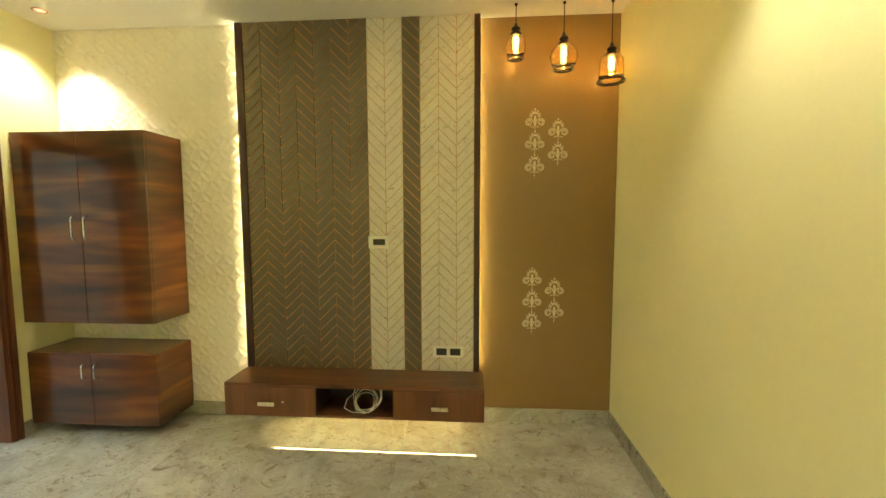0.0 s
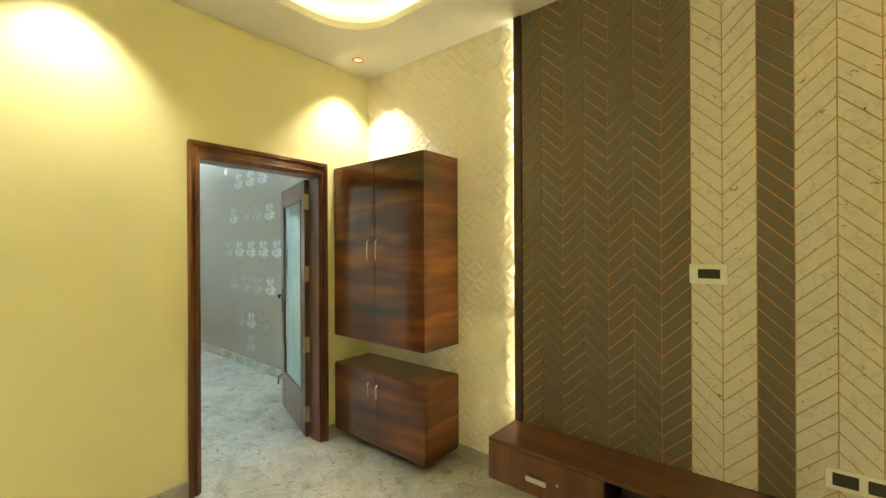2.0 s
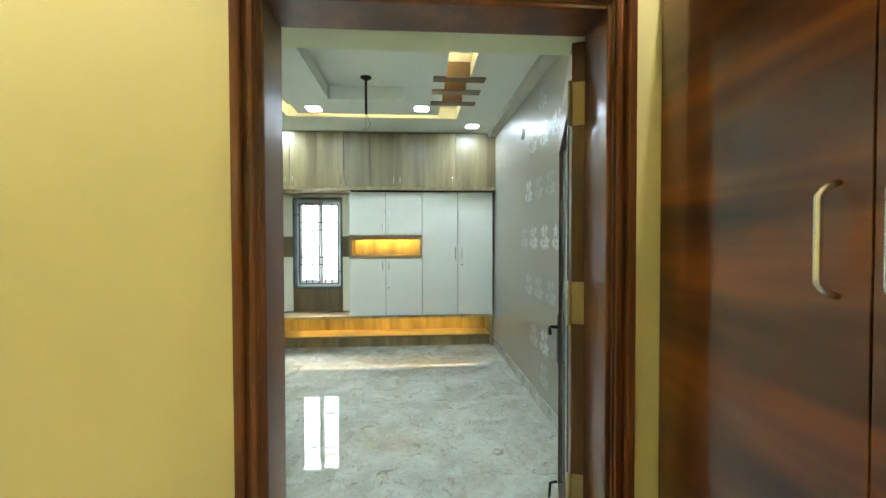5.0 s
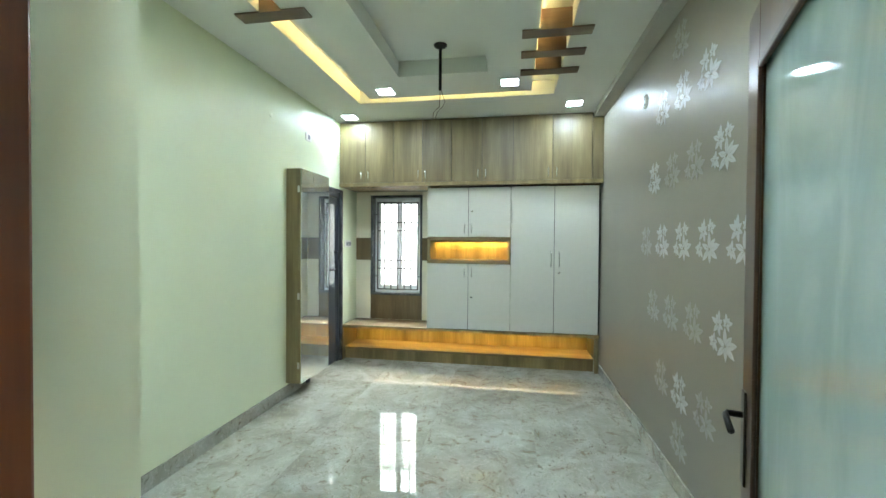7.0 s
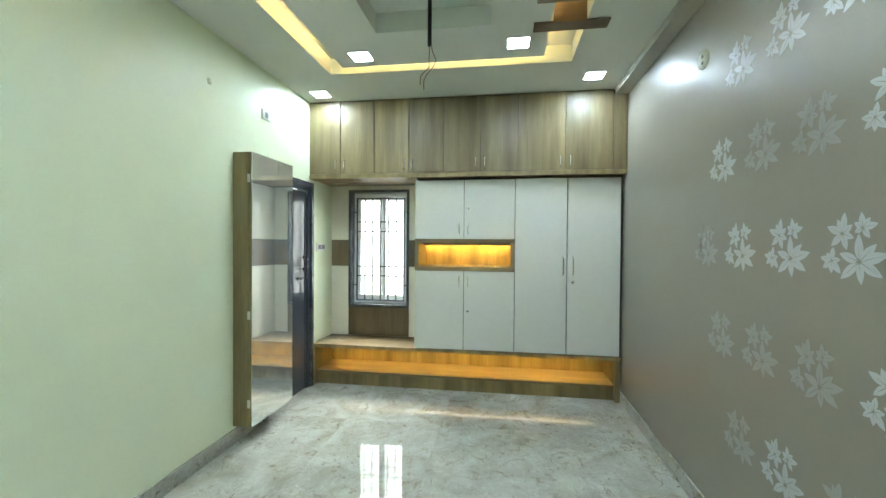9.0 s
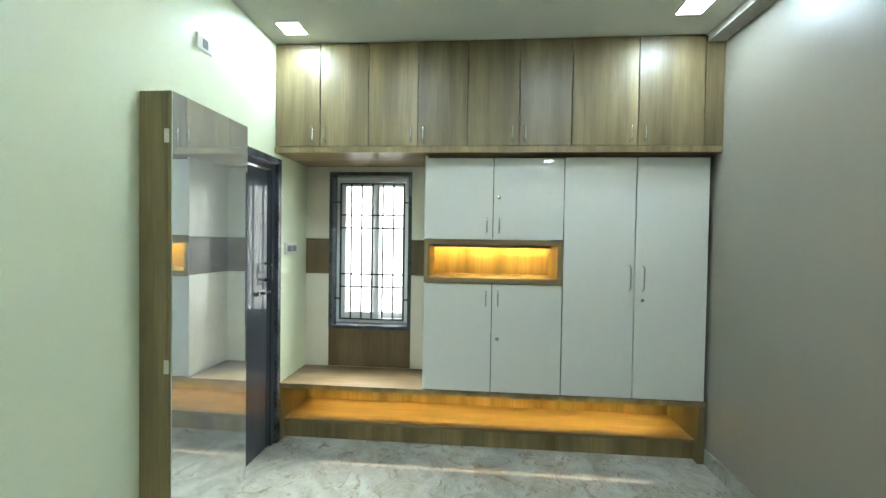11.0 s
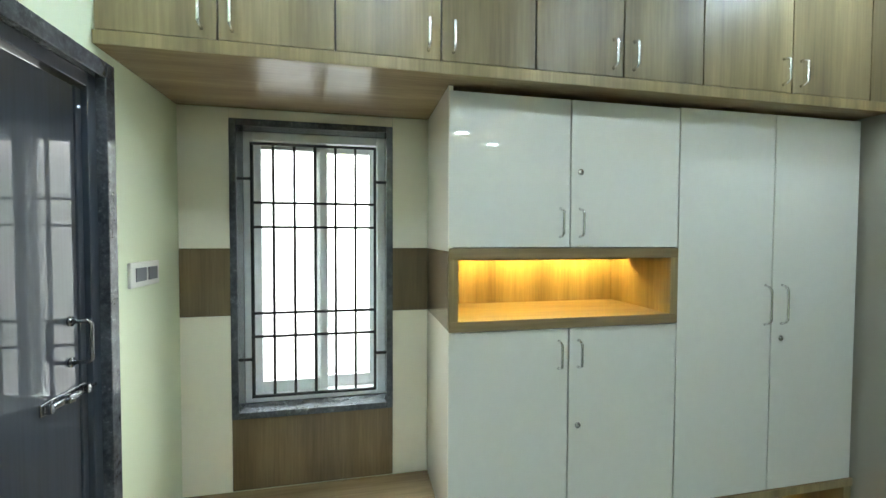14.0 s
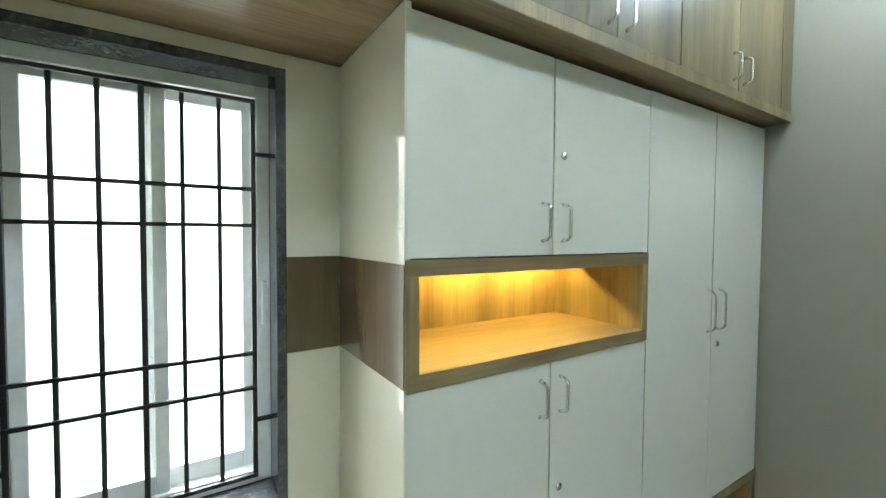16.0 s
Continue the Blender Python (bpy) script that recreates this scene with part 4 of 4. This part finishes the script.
def black_door():
    w = structure("door_1", box(DX0, DX0 + 0.045, BYS - T, BYS + 0.016, 0.001, DZ, 0.003), M_GRANITE, "closed glossy black door in a black granite frame", "door")
    part("stone_jamb", box(DX1 - 0.06, DX1, BYS - T, BYS + 0.016, 0.001, DZ, 0.003), M_GRANITE, w)
    part("stone_head", box(DX0 + 0.045, DX1 - 0.06, BYS - T, BYS + 0.016, DZ - 0.05, DZ, 0.003), M_GRANITE, w)
    part("door_stop", box(DX0 + 0.045, DX0 + 0.085, BYS - T, BYS - 0.012, 0.001, DZ - 0.05, 0.002), M_BLACKD, w)
    part("head_stop", box(DX0 + 0.085, DX1 - 0.06, BYS - T, BYS - 0.012, DZ - 0.09, DZ - 0.05, 0.002), M_BLACKD, w)
    yl = BYS - 0.030
    leaf = part("leaf", box(DX0 + 0.115, DX1 - 0.06, yl - 0.035, yl, 0.006, DZ - 0.10, 0.002), M_BLACKD, w)
    part("edge_strip", box(DX0 + 0.088, DX0 + 0.113, yl - 0.035, yl + 0.004, 0.006, DZ - 0.10, 0.002), M_BLACKD, w)
    hx = DX0 + 0.150
    b = tube([(hx, yl, 1.335), (hx, yl + 0.045, 1.335), (hx, yl + 0.052, 1.328), (hx, yl + 0.052, 1.227), (hx, yl + 0.045, 1.220), (hx, yl, 1.220)], 0.006)
    for z in (1.335, 1.220):
        tube([(hx, yl, z), (hx, yl + 0.006, z)], 0.014, 12, b)
    part("pull_handle", b, M_STEEL, leaf, "dark steel pull handle")
    b = box(hx - 0.05, hx + 0.12, yl, yl + 0.006, 1.115, 1.148, 0.002)
    tube([(hx - 0.075, yl + 0.014, 1.132), (hx + 0.11, yl + 0.014, 1.132)], 0.0075, 10, b)
    for k in (-0.045, 0.03, 0.10):
        box(hx + k, hx + k + 0.014, yl + 0.004, yl + 0.024, 1.120, 1.144, 0.002, b)
    tube([(hx + 0.055, yl + 0.014, 1.132), (hx + 0.055, yl + 0.040, 1.135)], 0.006, 10, b)
    part("tower_bolt", b, M_STEEL, leaf, "dark steel tower bolt")
    return w


black_door()


def plate_s(x0, x1, z0, z1, cells, label):
    """A white plate on the south wall, facing +y."""
    c = thing("switch_plate", ((x0 + x1) / 2, BYS, z0), label, "switch plate")
    part("plate_body", box(x0, x1, BYS, BYS + 0.011, z0, z1, 0.003), M_PLASTIC, c)
    for a, b, e, f in cells:
        part("module", box(a, b, BYS + 0.011, BYS + 0.014, e, f, 0.0012), M_GREYP, c)


plate_s(-7.185, -6.985, 1.395, 1.482, [(-7.085, -7.015, 1.415, 1.462), (-7.165, -7.100, 1.415, 1.462)], "white plate with two grey switches in the nook")
plate_s(-6.115, -5.995, 2.495, 2.575, [(-6.075, -6.035, 2.512, 2.558)], "white plate with one grey socket high on the wall")
b = tube([(-5.40, BYS, 2.56), (-5.40, BYS + 0.004, 2.56)], 0.022, 20)
tagged(part("blank_cover", b, M_GREENW), "small round painted cover on the green wall", "cover plate")
c = thing("ceiling_rose_cover", (-5.405, BYN, 2.525), "round white cover plate on the taupe wall", "cover plate")
part("cover_disc", tube([(-5.405, BYN, 2.525), (-5.405, BYN - 0.009, 2.525)], 0.052, 28), M_PLASTIC, c)
for dz in (-0.018, 0.018):
    part("screw", tube([(-5.405, BYN - 0.008, 2.525 + dz), (-5.405, BYN - 0.011, 2.525 + dz)], 0.010, 14), M_GREYP, c)


# square ceiling lights
def square_light(x, y):
    c = thing("square_ceiling_light", (x, y, BZC), "square white panel light set in the ceiling", "ceiling light", "bedroom square lights")
    s = 0.080
    part("rim", ring_slab(rect(x - s, x + s, y - s, y + s), rect(x - s + 0.008, x + s - 0.008, y - s + 0.008, y + s - 0.008), BZC - 0.008, BZC), M_PLASTIC, c)
    part("diffuser", box(x - s + 0.008, x + s - 0.008, y - s + 0.008, y + s - 0.008, BZC - 0.006, BZC - 0.001), M_PANEL, c, "glowing white diffuser")
    return c


for x, y in ((-5.91, 1.05), (-5.85, 2.225), (-6.50, 2.875), (-6.615, 0.395), (-3.30, 1.05), (-3.30, 2.225), (-2.75, 2.82), (-2.75, 0.42)):
    square_light(x, y)


def ceiling_slat(x, y0, y1, sy0, sy1):
    c = thing("ceiling_slat", (x, (y0 + y1) / 2, BZC), "short wooden ceiling slat bridging the lit slot", "ceiling slat", "wooden slats across the slots")
    part("bar", box(x - 0.055, x + 0.055, y0, y1, BZC - 0.012, BZC - 0.001, 0.001), M_SLAT, c)
    part("block", box(x - 0.052, x + 0.052, sy0, sy1, BZC - 0.001, 3.035), M_SLAT, c)


for x in (-5.012, -5.325, -5.655):
    ceiling_slat(x, 2.315, 2.785, IY1 + 0.012, BY1 - 0.003)
for x in (-4.53, -4.20, -3.87):
    ceiling_slat(x, 0.51, 0.985, BY0 + 0.003, IY0 - 0.012)

# fan rod with loose wires
c = thing("fan_rod", (-5.36, 1.68, 3.04), "bare ceiling fan rod with loose wires hanging", "fan rod")
part("canopy", lathe(-5.36, 1.68, [(0.001, 3.04), (0.055, 3.039), (0.052, 3.028), (0.030, 3.014), (0.012, 3.006), (0.001, 3.006)]), M_BLACKM, c)
part("rod", tube([(-5.36, 1.68, 3.01), (-5.36, 1.68, 2.68)], 0.0125, 12), M_BLACKM, c)
for s, e in ((1, 0.0), (-1, 0.03)):
    part("wire", tube([(-5.36, 1.68 + 0.004 * s, 2.70), (-5.36, 1.69 + 0.01 * s, 2.64), (-5.355, 1.70 + 0.022 * s, 2.59), (-5.36, 1.69 + 0.012 * s, 2.55), (-5.365, 1.66, 2.51 + e),
                       (-5.36, 1.635 + 0.01 * s, 2.47 + e), (-5.36, 1.635 + 0.012 * s, 2.42 + e)], 0.0026, 6), M_WIRE, c)


# flower stencils on the taupe wall
def half_petal(bm, cu, cv, ang, r0, r1, w, sg, pl, n=8):
    """One side of a leaf-shaped petal, along its midrib."""
    inner, outer = [], []
    for k in range(n + 1):
        s = k / n
        r = r0 + (r1 - r0) * s
        for o, row in ((0.0016 * (1 - s), inner), (0.0017 * (1 - s) + w / 2 * math.sin(math.pi * s ** 0.85) ** 0.9, outer)):
            row.append(bm.verts.new(pl(cu + r * math.cos(ang) - sg * o * math.sin(ang), cv + r * math.sin(ang) + sg * o * math.cos(ang))))
    for k in range(n):
        bm.faces.new((inner[k], inner[k + 1], outer[k + 1], outer[k]))


def flower(bm, cu, cv, petals, pl):
    """A flower of leaf-shaped petals, each of an angle and a length."""
    for ang, r in petals:
        for sg in (-1, 1):
            half_petal(bm, cu, cv, radians(ang), 0.09 * r, 1.06 * r, 0.008 + 0.26 * r, sg, pl)


def flower_cluster():
    """One large flower low beside a small one, and two above."""
    bm = bmesh.new()
    pl = lambda u, v: (u, 0.0, v)
    flower(bm, 0.026, -0.045, ((92, 0.084), (43, 0.078), (14, 0.100), (-28, 0.088), (-82, 0.068), (-140, 0.086), (161, 0.076)), pl)
    flower(bm, -0.039, 0.045, ((84, 0.066), (114, 0.050), (158, 0.066), (-139, 0.057), (-72, 0.053), (-18, 0.044), (38, 0.045)), pl)
    flower(bm, 0.037, 0.062, ((97, 0.047), (50, 0.038), (12, 0.051), (-51, 0.039), (150, 0.034), (205, 0.030)), pl)
    flower(bm, -0.083, -0.045, ((81, 0.044), (130, 0.032), (167, 0.047), (-144, 0.043), (-90, 0.041), (-47, 0.054), (8, 0.035)), pl)
    thicken(bm, (0, -0.0010, 0))
    return bm


strong, faint = {}, {(2.69, -4.79), (1.935, -4.58), (1.935, -4.895), (1.05, -4.57), (1.497, -5.37), (1.05, -4.89), (1.05, -5.205), (0.605, -4.42), (0.605, -5.03), (0.32, -4.74)}
rows = [(2.69, [-4.79]), (2.375, [-4.43, -4.75, -5.07]), (1.935, [-4.265, -4.58, -4.895, -5.215]), (1.497, [-4.10, -4.42, -4.73, -5.05, -5.37]),
        (1.05, [-4.25, -4.57, -4.89, -5.205]), (0.605, [-4.42, -4.735, -5.03]), (0.32, [-4.74])]
for z, xs in rows:
    for x in xs:
        m = Matrix.Translation(ROOM[0]) @ pose(x + 0.025, BYN - 0.0012, z - 0.016)
        is_faint = (z, x) in faint
        if is_faint not in strong:
            ob = part("flower_stencil", flower_cluster(), M_STENCILF if is_faint else M_STENCIL)
            tagged(ob, "faint flower cluster stencil on the taupe wall" if is_faint else "pearl white painted flower cluster stencil on the taupe wall", "stencil", "flower stencils")
            ob.matrix_basis = m
            strong[is_faint] = ob
        else:
            copy_thing(strong[is_faint], m)


# ---- chevron tiles ----
ROOM[0] = LIVING
PITCH, AMP, GAP, ZREF = 0.0785, 0.120, 0.0060, 1.435
ZB, ZT = 0.400, ZC - 0.003


def clipped(poly, z, keep_above):
    out = []
    for (x0, z0), (x1, z1) in zip(poly, poly[1:] + poly[:1]):
        a, b = (z0 >= z, z1 >= z) if keep_above else (z0 <= z, z1 <= z)
        if a:
            out.append((x0, z0))
        if a != b:
            k = (z - z0) / (z1 - z0)
            out.append((x0 + k * (x1 - x0), z))
    return out


def tile_mesh(poly):
    bm = bmesh.new()
    a = [bm.verts.new((x, 3.0335, z)) for x, z in poly]
    cx, cz = sum(p[0] for p in poly) / len(poly), sum(p[1] for p in poly) / len(poly)
    b = [bm.verts.new((x + 0.0006 * (1 if x > cx else -1), 3.0368, z)) for x, z in poly]
    bm.faces.new(a)
    for i in range(len(poly)):
        j = (i + 1) % len(poly)
        bm.faces.new((a[i], b[i], b[j], a[j]))
    bmesh.ops.recalc_face_normals(bm, faces=bm.faces[:])
    me = bpy.data.meshes.new("chevron_tile")
    bm.to_mesh(me)
    bm.free()
    return me


origin = base_of(panel)
for i, (xa, xb) in enumerate(zip(PX, PX[1:])):
    rising = i % 2 == 0                       # towards a peak at the column's right edge
    dark = i < 7 or i == 9
    g = 0.0019 if dark else 0.0022
    x0, x1 = xa + g, xb - g
    whole = None
    for k in range(-16, 22):
        peak = ZREF + PITCH * k
        zl, zr = (peak - AMP, peak) if rising else (peak, peak - AMP)
        poly = [(x0, zl - PITCH + GAP), (x1, zr - PITCH + GAP), (x1, zr), (x0, zl)]
        lo, hi = min(zl, zr) - PITCH + GAP, max(zl, zr)
        if hi < ZB + 0.004 or lo > ZT - 0.004:
            continue
        if lo < ZB or hi > ZT:
            poly = clipped(clipped(poly, ZB, True), ZT, False)
            if len(poly) < 3:
                continue
            me, dz = tile_mesh(poly), 0.0
        else:
            if whole is None:
                whole = (tile_mesh(poly), peak)
            me, dz = whole[0], peak - whole[1]
        if not me.materials:
            me.materials.append(M_DTILE if dark else M_WTILE)
        ob = new("taupe_tile" if dark else "marble_tile", me)
        ob.parent = panel
        ob.location = Vector((0, 0, dz)) - origin

# ---- floor slabs ----
fl = structure("floor", box(-2.57, XE, YS, YN, -0.06, -0.004), M_GROUT, "polished beige marble slab floor", "floor")
ROOM[0] = BEDROOM
fb = structure("floor_bedroom", box(XB, -2.625, BYS - T, BYN, -0.06, -0.004), M_GROUT, "polished grey-beige marble slab floor", "floor")


def slabs(owner, x0, x1, y0, y1, nx, ny):
    w, d, j = (x1 - x0) / nx, (y1 - y0) / ny, 0.0006
    me = bpy.data.meshes.new("slab")
    bm = box(-w / 2 + j, w / 2 - j, -d / 2 + j, d / 2 - j, -0.004, 0.0)
    bm.to_mesh(me)
    bm.free()
    me.materials.append(M_MARBLE)
    for i in range(nx):
        for k in range(ny):
            ob = new("slab", me)
            ob.parent = owner
            ob.location = (x0 + (i + 0.5) * w, y0 + (k + 0.5) * d, 0)


slabs(fl, -2.57, XE, YS, YN, 3, 6)
slabs(fb, XB, -2.625, BYS - T, BYN, 4, 4)
